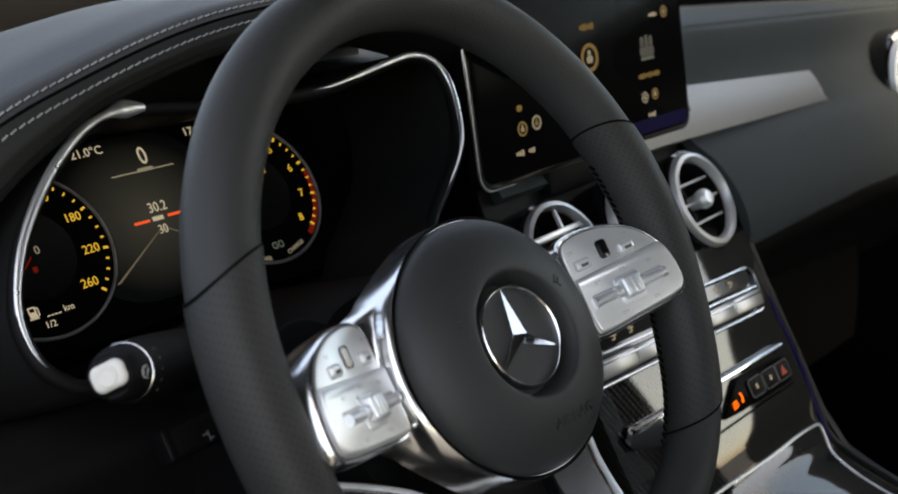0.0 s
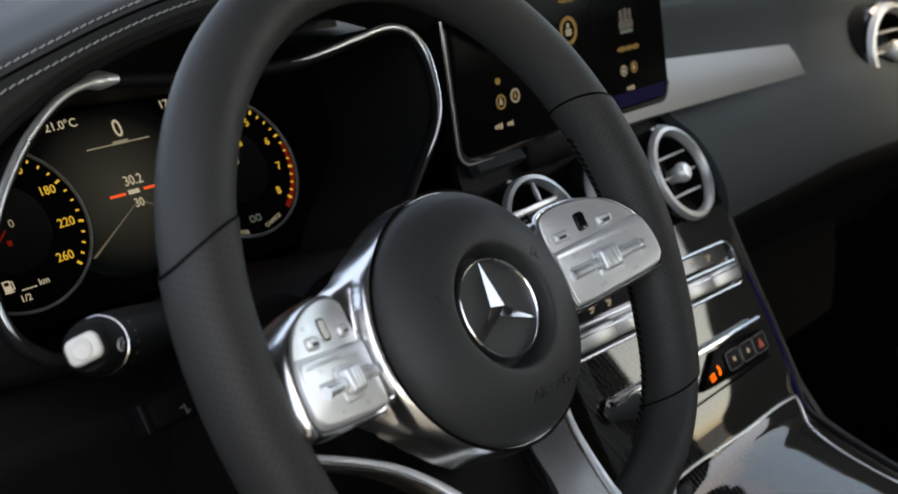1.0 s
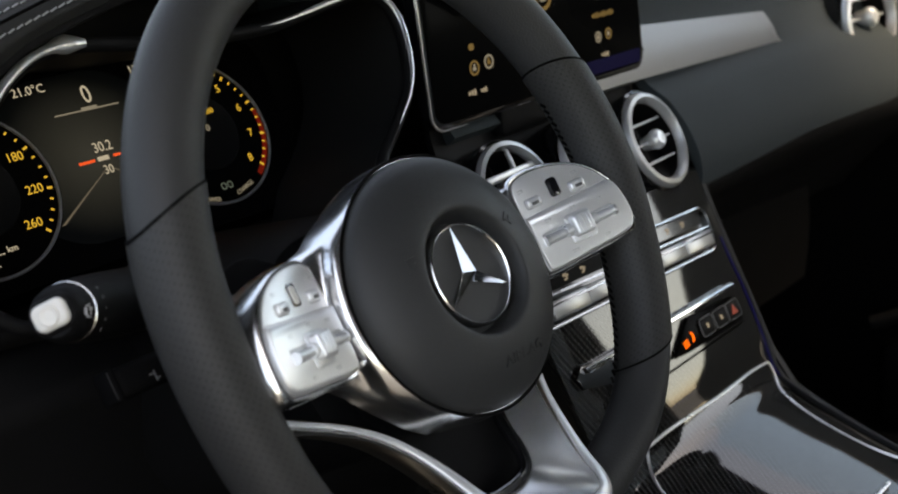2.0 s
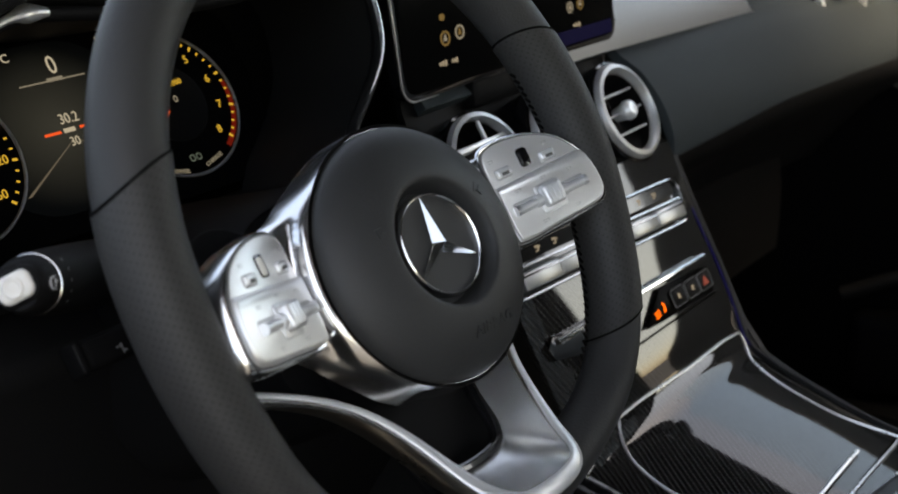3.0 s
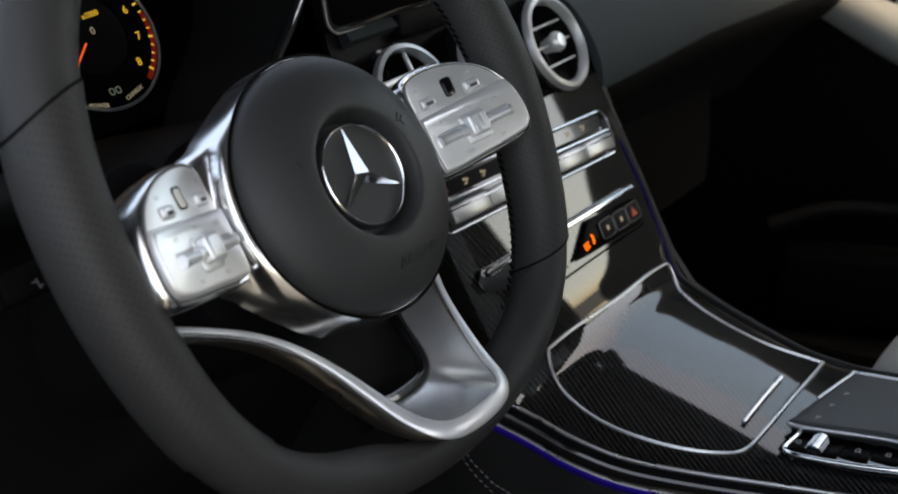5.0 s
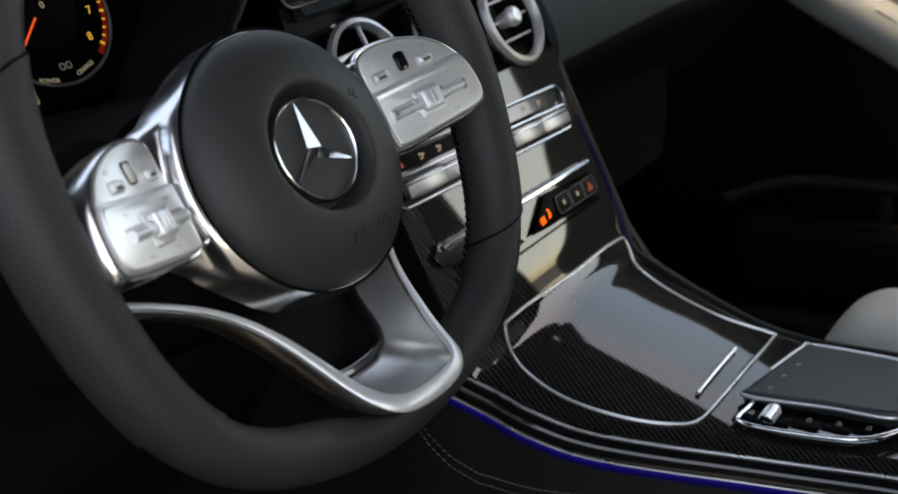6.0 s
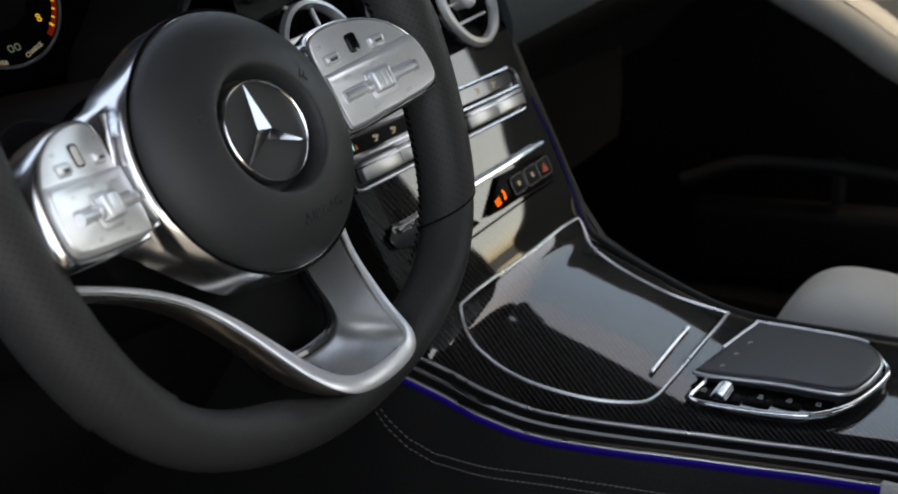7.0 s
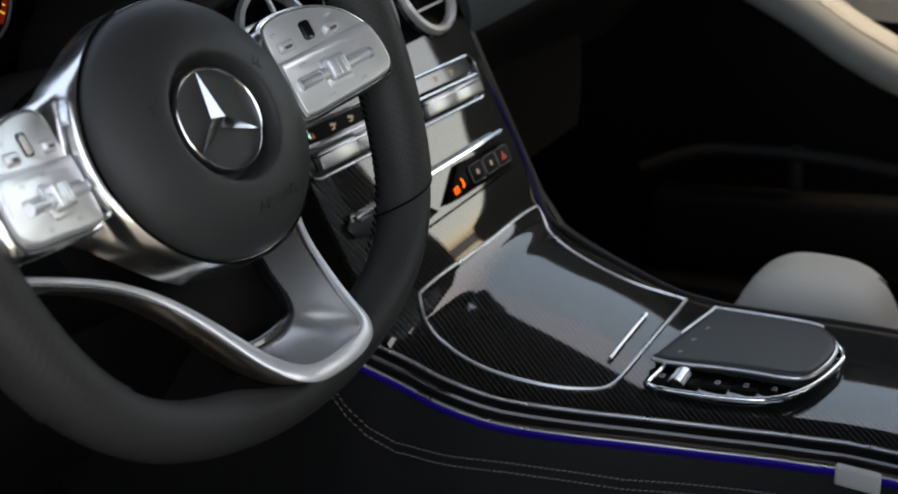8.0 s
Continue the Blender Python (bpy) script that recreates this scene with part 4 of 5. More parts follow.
# ================= centre screen =================
screen = thing("centre_screen", "free-standing black centre touchscreen, switched on", "screen", pose(0.3565, 0.210, 0.783, 86, 0, 0))
part("housing", slab(rounded(0.298, 0.146, 0.014, 6), -0.012, 0, 0.002), GLOSS, screen)
glass = part("glass", slab(rounded(0.288, 0.136, 0.011, 6), 0.0, 0.0012, 0.0005), DISPLAY, screen)
b = sweep([Vector((x, y, 0.0005)) for x, y in rounded(0.298, 0.146, 0.014, 6)[11:21] + [(-0.109, -0.073)]], oval(0.0013, 0.0013, 6), scale=lambda f: 1.0 - 0.75 * max(0.0, f - 0.6) / 0.4)
part("edge_strip", b, LEDGE, screen)
part("foot", box((0.12, 0.03, 0.03), (0, -0.080, -0.020), 0.006), BLACK, screen)


def blob(x, y, w, h, mt, name="icon"):
    return part(name, slab(rounded(w, h, min(w, h) * 0.42, 4, x + 0.004, y - 0.004), 0.0014, 0.0018), mt, glass, smooth=0)


def ring_icon(x, y, r, mt, inner):
    """A round sign with a small figure in it."""
    icon = part("icon", lathe([(r * 0.72, 0.0014), (r * 0.72, 0.0018), (r, 0.0018), (r, 0.0014)], 28), mt, glass, m=Matrix.Translation((x + 0.004, y - 0.004, 0)), smooth=0)
    b = slab(rounded(r * 0.7, r * 0.5, r * 0.18, 3, 0, -r * 0.12), 0.0014, 0.0018)
    slab(rounded(r * 0.36, r * 0.36, r * 0.16, 3, 0, r * 0.34), 0.0014, 0.0018, bm=b)
    part("icon_figure", b, inner, icon, smooth=0)


def caption(x, y, w, h, mt):
    """A short line of writing too small to read: a few upright bars."""
    b = bmesh.new()
    n = max(3, int(w / 0.0032))
    for k in range(n):
        tall = h * (0.62 + 0.38 * ((k * 7) % 3) / 2)
        box((w / n * 0.62, tall, 0.0004), (x + 0.004 - w / 2 + w * (k + 0.5) / n, y - 0.004, 0.0016), bm=b)
    part("caption", b, mt, glass, smooth=0)


ring_icon(-0.002, 0.013, 0.0118, AMBER_DIM, WHITE_DIM)
b = slab(rounded(0.022, 0.008, 0.003, 4, 0.086, 0.004), 0.0014, 0.0018)
for k in range(3):
    slab(rounded(0.0052, 0.0085 + 0.002 * (k == 1), 0.0016, 3, 0.0792 + 0.0068 * k, 0.0125), 0.0014, 0.0018, bm=b)
part("icon", b, STEEL_DIM, glass, smooth=0)
blob(0.082, 0.002, 0.020, 0.003, TEAL_DIM)
caption(0.082, -0.0125, 0.034, 0.0050, AMBER_DIM)
ring_icon(0.072, -0.031, 0.0048, WHITE_DIM, WHITE_FAINT)
ring_icon(0.088, -0.030, 0.0050, AMBER_DIM, WHITE_FAINT)
caption(0.080, -0.047, 0.012, 0.0040, WHITE_FAINT)
caption(-0.002, 0.038, 0.020, 0.0060, AMBER_DIM)
ring_icon(0.114, 0.039, 0.0052, AMBER_DIM, WHITE_DIM)
caption(0.096, 0.038, 0.014, 0.0040, WHITE_FAINT)
ring_icon(-0.098, -0.029, 0.0058, AMBER_DIM, WHITE_DIM)
ring_icon(-0.080, -0.027, 0.0056, WHITE_DIM, AMBER_DIM)
blob(-0.099, -0.013, 0.006, 0.005, AMBER_DIM)
caption(-0.104, -0.047, 0.010, 0.0045, WHITE_FAINT)
caption(-0.090, -0.047, 0.008, 0.0040, WHITE_FAINT)
part("status_bar", slab([(0.034, -0.066), (0.140, -0.066), (0.140, -0.054), (0.034, -0.054)], 0.0013, 0.0016), NAVY_DIM, glass, smooth=0)

# ================= air outlets =================
def air_vent(m, label, inner=0.0362):
    v = thing("air_vent", label, "air vent", m, group="round air vents")
    part("ring", lathe([(inner, -0.002), (inner + 0.0010, 0.0035), ((inner + 0.0450) / 2 - 0.0016, 0.0058), ((inner + 0.0450) / 2 + 0.0019, 0.0048), (0.0448, 0.0005), (0.0450, -0.012), (0.043, -0.014)], 64), VENT_RING, v, "satin silver ring")
    part("barrel", lathe([(0, -0.034), (0.026, -0.034), (0.0345, -0.022), (inner - 0.0010, -0.002)], 48), BLACK, v)
    part("outer_sleeve", lathe([(0.0452, 0.0), (0.0475, -0.002), (0.0480, -0.030), (0.040, -0.040)], 48), GLOSS, v)
    for y in (-0.018, 0.0, 0.018):
        w = 2 * math.sqrt(0.034 ** 2 - y ** 2)
        part("slat", box((w, 0.0022, 0.014), (0, y, -0.010), 0.0008), DARK_SATIN, v)
    part("cross_bar", box((0.003, 0.062, 0.008), (0, 0, -0.017), 0.001), BLACK, v)
    part("knob", lathe([(0, 0.0085), (0.006, 0.0078), (0.0085, 0.0050), (0.0092, 0.0010), (0.0075, -0.003), (0.0060, -0.012)], 32), SATIN, v, "silver knob")
    return v


VENT = pose(0.36, 0.165, 0.655, 64, 0, 3)
vent = air_vent(VENT @ Matrix.Translation((0.101, -0.001, 0)), "round air vent with a silver ring and knob")
copy_thing(vent, VENT @ Matrix.Translation((-0.002, 0.000, 0)))
near_vent = air_vent(VENT @ Matrix.Translation((-0.113, 0.002, 0)), "round air vent with a silver ring and knob", 0.0395)
part("slat_trim", box((0.074, 0.0048, 0.004), (0.002, 0.0200, -0.001), 0.0012, 3), SATIN, near_vent, "satin silver slat edge")
part("upright_trim", box((0.0030, 0.020, 0.004), (0.014, 0.0300, -0.003), 0.0012, 3), SATIN, near_vent, "satin silver upright")
copy_thing(vent, pose(0.998, 0.190, 0.688, 80, 0, -8) @ Matrix.Scale(1.3, 4))

# ================= centre console =================
console = thing("centre_console", "gloss carbon-fibre centre console with chrome edging", "console", pose(0, 0, 0))
PROFILE = [(0.205, 0.725), (0.185, 0.690), (0.160, 0.632), (0.1355, 0.576), (0.1115, 0.520), (0.0902, 0.474), (0.0785, 0.446), (0.066, 0.435), (0.045, 0.4295), (0.0, 0.4190), (-0.080, 0.4010), (-0.150, 0.3950), (-0.250, 0.3940), (-0.60, 0.394)]
PROF = spline([(0, y, z) for y, z in PROFILE], 8)
PY = [p.y for p in PROF][::-1]
PZ = [p.z for p in PROF][::-1]


def top_z(y):
    return float(np.interp(y, PY, PZ))


def dome(x):
    """How far the console's upper surface falls off to both sides of its crown."""
    return 0.5 * (x - 0.40) ** 2 if x < 0.40 else 0.35 * (x - 0.40) ** 2


LEFT = [Vector(q) for q in spline([(0.332, -0.60, 0), (0.329, -0.30, 0), (0.3205, -0.223, 0), (0.3010, -0.146, 0), (0.2660, -0.045, 0), (0.2450, 0.025, 0), (0.2400, 0.060, 0), (0.2340, 0.085, 0), (0.2280, 0.110, 0), (0.2260, 0.140, 0), (0.226, 0.22, 0)], 8)]
RIGHT = [Vector(q) for q in spline([(0.500, -0.60, 0), (0.496, -0.25, 0), (0.4740, -0.10, 0), (0.476, -0.04, 0), (0.490, 0.025, 0), (0.506, 0.070, 0), (0.511, 0.105, 0), (0.506, 0.135, 0), (0.505, 0.22, 0)], 8)]


def left_x(y):
    return float(np.interp(y, [p.y for p in LEFT], [p.x for p in LEFT]))


def right_x(y):
    return float(np.interp(y, [p.y for p in RIGHT], [p.x for p in RIGHT]))


def on_top(x, y, lift=0.0):
    """A place on the console's upper surface, lifted along its normal."""
    slope = (top_z(y + 0.002) - top_z(y - 0.002)) / 0.004
    nr = Vector((0, -slope, 1)).normalized()
    return Vector((x, y, top_z(y) - dome(x) * min(1.0, max(0.0, (0.11 - y) / 0.05)))) + nr * lift


VENT_END = 18      # the profile's step below the round vents, where the carbon begins


def vent_panel(s, t):
    p = PROF[min(VENT_END, int(s * VENT_END + 0.5))]
    return Vector((0.226 + 0.279 * t, p.y + 0.036 * math.sin(math.pi * min(1, s * 1.02)) ** 0.5, p.z))


def console_top(s, t):
    k = VENT_END + s * (len(PROF) - 1 - VENT_END)
    i = min(len(PROF) - 2, int(k))
    p = PROF[i].lerp(PROF[i + 1], k - i)
    a, z = left_x(p.y), right_x(p.y)
    e = abs(t - 0.5) * 2
    fall = 0.006 * max(0.0, (e - 0.90) / 0.10) ** 2 * min(1.0, max(0.1, (0.10 - p.y) / 0.04))
    x = a + (z - a) * t
    return Vector((x, p.y + fall * 0.6, p.z - fall - dome(x) * min(1.0, max(0.0, (0.11 - p.y) / 0.05))))


part("vent_panel", sheet(vent_panel, VENT_END, 12, 0.006), BLACK, console, "gloss black panel behind the vents", smooth=80)
face = part("console_face", sheet(console_top, 104, 24, 0.006), CARBON, console, "lacquered carbon-fibre panel", smooth=80)


SIDE = spline([(0, -0.42, 0.3935), (0, -0.30, 0.3935), (0, -0.22, 0.394), (0, -0.16, 0.3955), (0, -0.10, 0.4010), (0, -0.06, 0.4055), (0, -0.02, 0.4110), (0, 0.003, 0.4165), (0, 0.023, 0.4238), (0, 0.046, 0.4325), (0, 0.070, 0.4430), (0, 0.11, 0.462)], 8)
SIDE_Y, SIDE_Z = [p.y for p in SIDE], [p.z for p in SIDE]


def side_line(t, dx, dz):
    y = 0.105 - 0.505 * t
    z = float(np.interp(y, SIDE_Y, SIDE_Z))
    return Vector((left_x(y) + dx, y, z - 0.006 + dz - dome(left_x(y))))


# along the driver's side: chrome, a gloss black band, chrome, then leather
part("upper_chrome", sweep([side_line(i / 60, -0.001, 0.0005) for i in range(61)], oval(0.0013, 0.0012, 8)), EDGE_SILVER, console, "thin chrome strip")
part("black_band", sheet(lambda s, t: side_line(s, -0.001 - 0.0115 * t - 0.003 * math.sin(math.pi * t), -0.0005 - 0.0120 * t + 0.003 * math.sin(math.pi * t)), 60, 6, 0.003), GLOSS, console, "gloss black band")
part("lower_chrome", sweep([side_line(i / 60, -0.0135, -0.0135) for i in range(61)], oval(0.0013, 0.0012, 8)), EDGE_SILVER, console, "thin chrome strip")
# the hidden lamp's spill on the leather, imitated by two glowing ribbons that fade downwards
for top, drop, glow in ((-0.0148, 0.0030, BLUE_SPILL), (-0.0178, 0.0030, BLUE_SPILL_FADE)):
    part("ambient_glow", sheet(lambda s, t: side_line(s, -0.0122 - 0.30 * (-0.0148 - top + drop * t), top - drop * t), 60, 2, 0.0006), glow, console, "blue ambient glow", smooth=80)


def flank(s, t):
    y = 0.45 - 1.05 * s
    base = side_line(min(1, max(0, (0.105 - y) / 0.505)), -0.010, -0.0175)
    z = base.z * (1 - t) + 0.02 * t
    x = base.x - 0.030 * math.sin(min(1, t * 2.2) * math.pi * 0.5) + 0.01 * t
    return Vector((x, y, z))


part("side_panel", sheet(flank, 48, 24, 0.008), LEATHER_SIDE, console, "black leather side panel", smooth=80)


ROW_Y, ROW_Z = (-0.162, -0.103, -0.063, -0.022, 0.02, 0.066, 0.088, 0.109, 0.17), (0.3425, 0.3425, 0.3465, 0.3495, 0.3515, 0.3565, 0.3675, 0.3865, 0.44)


def flank_row(lower):
    def fn(s):
        y = 0.15 - 0.38 * s
        top = flank((0.45 - y) / 1.05, 0).z
        z = float(np.interp(y, ROW_Y, ROW_Z)) - lower
        p = flank((0.45 - y) / 1.05, (top - z) / (top - 0.02))
        return p + Vector((-0.0004, 0, 0.0003)), Vector((-0.75, 0, 0.66))
    return fn


stitch_row("stitching", flank_row(0.0), 0.42, 0.0046, console, THREAD_DIM, (0.0033, 0.0006, 0.0007))
stitch_row("stitching", flank_row(0.0075), 0.42, 0.0046, console, THREAD_DIM, (0.0033, 0.0006, 0.0007))
part("right_edge", sweep([Vector((right_x(y) + 0.001, y + 0.002, top_z(y) - 0.006 - dome(right_x(y)))) for y in np.linspace(0.15, -0.55, 70)], oval(0.0050, 0.0060, 10)), LEATHER_SIDE, console)
part("right_flank", sheet(lambda s, t: Vector((right_x(0.16 - 0.75 * s) + 0.004 + 0.01 * t, 0.16 - 0.75 * s, (top_z(0.16 - 0.75 * s) - 0.008) * (1 - t) + 0.02 * t)), 30, 4, 0.006), LEATHER_SIDE, console, smooth=80)
part("ambient_glow", sweep([on_top(right_x(y) - 0.006, y, 0.0005) for y in np.linspace(0.128, 0.070, 16)], oval(0.0007, 0.0007, 6)), BLUE_DIM, console, "blue ambient glow")

# stowage lid: flush carbon panel outlined in chrome
LID = [(0.4955, 0.0765), (0.472, 0.052), (0.4565, 0.016), (0.450, -0.030), (0.4575, -0.0765), (0.452, -0.0815), (0.40, -0.0815), (0.335, -0.0800), (0.3045, -0.0760), (0.290, -0.062), (0.2755, -0.035), (0.2655, 0.000), (0.2650, 0.030), (0.2730, 0.058), (0.285, 0.0795), (0.303, 0.0825), (0.40, 0.0805), (0.478, 0.0805)]
lid_line = spline([(x, y, 0) for x, y in LID], 5, True)


lid = thing("stowage_lid", "carbon-fibre stowage lid with chrome outline, closed", "lid", pose(0, 0, 0))


def lid_sheet(s, t):
    y = 0.0800 - 0.159 * s
    lo = float(np.interp(y, [-0.0800, -0.070, -0.035, 0.0, 0.03, 0.058, 0.078, 0.084], [0.314, 0.297, 0.2755, 0.2655, 0.2650, 0.2730, 0.284, 0.294]))
    hi = float(np.interp(y, [-0.0815, -0.030, 0.016, 0.052, 0.084], [0.4565, 0.450, 0.4555, 0.471, 0.496]))
    return on_top(lo + (hi - lo) * t, y, 0.0014)


part("panel", sheet(lid_sheet, 40, 20), CARBON, lid, smooth=80)
part("outline", sweep([on_top(p.x, p.y, 0.0014) for p in lid_line], oval(0.0013, 0.0011, 8), closed=True), EDGE_SILVER, lid, "thin chrome outline")
part("grip_strip", sweep([on_top(x, -0.0640, 0.0040) for x in np.linspace(0.331, 0.408, 8)], oval(0.0019, 0.0011, 10)), EDGE_SILVER, lid, "chrome grip strip")

# climate controls on the upright face: local x right, y up the face, z outwards
STACK = pose(0.36, 0.1353, 0.5755, 66, 0, 0)
climate = thing("climate_panel", "chrome-framed climate control panel with rocker keys", "control panel", STACK @ Matrix.Rotation(radians(-2.2), 4, "Z"))
part("backing", slab(rounded(0.262, 0.042, 0.011, 5, -0.006, -0.0005), -0.004, 0.002, 0.001), GLOSS, climate)
part("display", slab(rounded(0.112, 0.0120, 0.003, 4, -0.073, 0.0115), 0.002, 0.0028), DISPLAY, climate)
part("display", slab(rounded(0.112, 0.0120, 0.003, 4, 0.061, 0.0115), 0.002, 0.0028), GLOSS, climate)
part("frame", sweep([Vector((x, y, 0.0035)) for x, y in rounded(0.260, 0.040, 0.011, 6, -0.006, -0.0005)], oval(0.0014, 0.0018, 8), closed=True), BRUSHED, climate, "chrome frame")
part("upper_bar", sweep([Vector((x, 0.0030 - 0.0002 * k, 0.0050)) for k, x in enumerate(np.linspace(-0.128, 0.118, 12))], oval(0.0013, 0.0016, 8)), BRUSHED, climate)
for side, x0, x1 in ((-1, -0.124, -0.028), (1, 0.024, 0.116)):
    n = 2
    for k in range(n):
        a, z = x0 + (x1 - x0) * k / n, x0 + (x1 - x0) * (k + 1) / n
        part("rocker_key", box((z - a - 0.0004, 0.0140, 0.0070), ((a + z) / 2, -0.0085, 0.0058), 0.0016, 3), LEDGE, climate)
part("rocker_lip", box((0.094, 0.0015, 0.0100), (0.070, -0.0045, 0.0075), 0.0009), BRUSHED, climate)
part("rocker_lip", box((0.096, 0.0015, 0.0100), (-0.076, -0.0045, 0.0075), 0.0009), BRUSHED, climate)
part("centre_key", lathe([(0, 0.006), (0.0085, 0.006), (0.0098, 0.0045), (0.0100, 0.002)], 32), CHROME, climate, m=Matrix.Translation((0.010, -0.007, 0.001)))
part("icon", slab([(-0.006, 0), (-0.002, -0.004), (-0.002, 0.004)], 0, 0.0003), CYAN_GLOW, climate, m=Matrix.Translation((-0.116, 0.0115, 0.0030)) @ Matrix.Scale(0.65, 4), smooth=0)
part("icon", slab([(0.006, -0.004), (0.000, -0.004), (0.003, 0.003)], 0, 0.0003), RED_FAINT, climate, m=Matrix.Translation((-0.116, 0.0115, 0.0030)) @ Matrix.Scale(0.65, 4), smooth=0)
for x in (-0.089, -0.066, 0.060, 0.085):
    b = bmesh.new()
    for dx, dy, w, h in ((-0.002, 0.002, 0.003, 0.003), (0.0015, 0, 0.0022, 0.006), (0.0045, 0.001, 0.0022, 0.0022), (-0.001, -0.003, 0.005, 0.0014)):
        box((w, h, 0.0003), (dx, dy, 0), bm=b)
    part("icon", b, WHITE_FAINT, climate, m=Matrix.Translation((x, 0.0115, 0.0030)) @ Matrix.Scale(0.72, 4), smooth=0)

switches = thing("switch_bar", "gloss black switch bar with lit orange seat heating key", "switch bar", STACK)
part("chrome_strip", sweep([Vector((x, -0.0555 - 0.010 * (x + 0.1) / 0.22 * 0.45, 0.0045)) for x in np.linspace(-0.112, 0.118, 14)], oval(0.0026, 0.0036, 10)), CHROME, switches, "chrome strip above the switches")
part("recess", slab([(0.002, -0.0880), (0.040, -0.0640), (0.114, -0.0690), (0.125, -0.0770), (0.1235, -0.0860), (0.113, -0.0925), (0.026, -0.0900)], 0.0015, 0.0035, 0.0006), DISPLAY, switches)
part("recess", slab([(-0.010, -0.0880), (-0.046, -0.0600), (-0.112, -0.0500), (-0.122, -0.0580), (-0.118, -0.0680), (-0.030, -0.0900)], 0.0015, 0.0035, 0.0006), GLOSS, switches)
for x in (0.060, 0.084, 0.1065):
    y = -0.0790 - 0.02 * (x - 0.084)
    key = part("switch_key", slab(rounded(0.0215, 0.0155, 0.0030, 4), 0.0035, 0.0055, 0.0006), BLACK, switches, m=Matrix.Translation((x, y, 0)))
    part("key_frame", sweep([Vector((px, py, 0.0052)) for px, py in rounded(0.0215, 0.0155, 0.0030, 4)], oval(0.0005, 0.0005, 6), closed=True), KEY_EDGE, key)
    if x > 0.1:
        part("warning_mark", slab([(-0.005, -0.004), (0.005, -0.004), (0, 0.0045)], 0.0056, 0.0059), RED_FAINT, key, "red warning triangle", smooth=0)
    else:
        part("icon", box((0.0034, 0.0042, 0.0003), (0, 0, 0.0058)), WHITE_FAINT, key, smooth=0)
b = bmesh.new()
for k in range(3):
    box((0.0080, 0.0012, 0.0004), (-0.001, -0.0022 * k, 0), m=Matrix.Rotation(radians(8), 4, "Z"), bm=b)
part("seat_heat_mark", b, ORANGE_GLOW, switches, "lit orange bars", m=Matrix.Translation((0.0235, -0.0800, 0.0042)), smooth=0)
b = slab([(p.x, p.y) for p in spline([(0, 0, 0), (0.004, 0.001, 0), (0.005, 0.006, 0), (0.003, 0.0105, 0), (0.0008, 0.010, 0), (0.0022, 0.006, 0), (0.0010, 0.003, 0)], 3, True)], 0, 0.0004)
part("seat_heat_mark", b, ORANGE_GLOW, switches, "lit orange seat sign", m=Matrix.Translation((0.0325, -0.0840, 0.0042)) @ Matrix.Scale(0.8, 4), smooth=0)
part("memory_key", box((0.020, 0.0030, 0.003), (-0.098, -0.0575, 0.0045), 0.001), CHROME, switches)
part("panel_gap", box((0.236, 0.0008, 0.0012), (0.004, -0.0955, 0.0012)), SEAM, switches, smooth=0)

# touchpad with its switch row and chrome surround
touch = thing("touchpad", "dark grey raised touchpad in a chrome surround", "touchpad", pose(0.376, 0.001, 0))
PADL = spline([(-0.030, -0.101, 0), (-0.018, -0.0985, 0), (0.056, -0.113, 0), (0.064, -0.120, 0), (0.0655, -0.188, 0), (0.0575, -0.2090, 0), (0.0360, -0.2200, 0), (0.002, -0.2170, 0), (-0.0170, -0.2030, 0), (-0.0215, -0.157, 0)], 5, True)
PZ0 = 0.3995


def pad_rise(y):
    return 0.004 * max(0.0, min(1.0, (-y - 0.10) / 0.12))


b = bmesh.new()
for k, (f, z) in enumerate(((0.97, -0.002), (0.985, 0.0052), (1.0, 0.0062), (0.992, 0.0080), (0.97, 0.0088), (0.90, 0.0090))):
    ring = [b.verts.new(((p.x - 0.015) * f + 0.015, (p.y + 0.16) * f - 0.16, PZ0 + z + pad_rise(p.y) * (k > 0))) for p in PADL]
    if k:
        for j in range(len(PADL)):
            b.faces.new((last[j], last[(j + 1) % len(PADL)], ring[(j + 1) % len(PADL)], ring[j]))
    last = ring
b.faces.new(last)
part("pad", b, TOUCH, touch, "smooth dark grey touch surface", smooth=50)
part("pad_lip", sweep([Vector(((p.x - 0.015) * 0.995 + 0.015, (p.y + 0.16) * 0.995 - 0.16, PZ0 + 0.0048 + pad_rise(p.y))) for p in PADL], oval(0.0021, 0.0020, 10), closed=True), EDGE_SILVER, touch, "chrome lip of the touchpad")
part("far_lip", sweep([Vector((p.x + 0.0014, p.y, PZ0 + 0.0078 + pad_rise(p.y))) for p in PADL[7:24]], oval(0.0016, 0.0014, 8)), EDGE_SILVER, touch, "chrome lip of the touchpad")
SURR = spline([(-0.057, -0.1030, 0), (-0.0630, -0.109, 0), (-0.0610, -0.136, 0), (-0.053, -0.173, 0), (-0.041, -0.197, 0), (-0.014, -0.2150, 0), (0.029, -0.2255, 0), (0.0520, -0.2190, 0), (0.0630, -0.200, 0), (0.0650, -0.150, 0), (0.0640, -0.115, 0), (0.050, -0.1100, 0), (0.0, -0.1060, 0), (-0.038, -0.1050, 0)], 5, True)
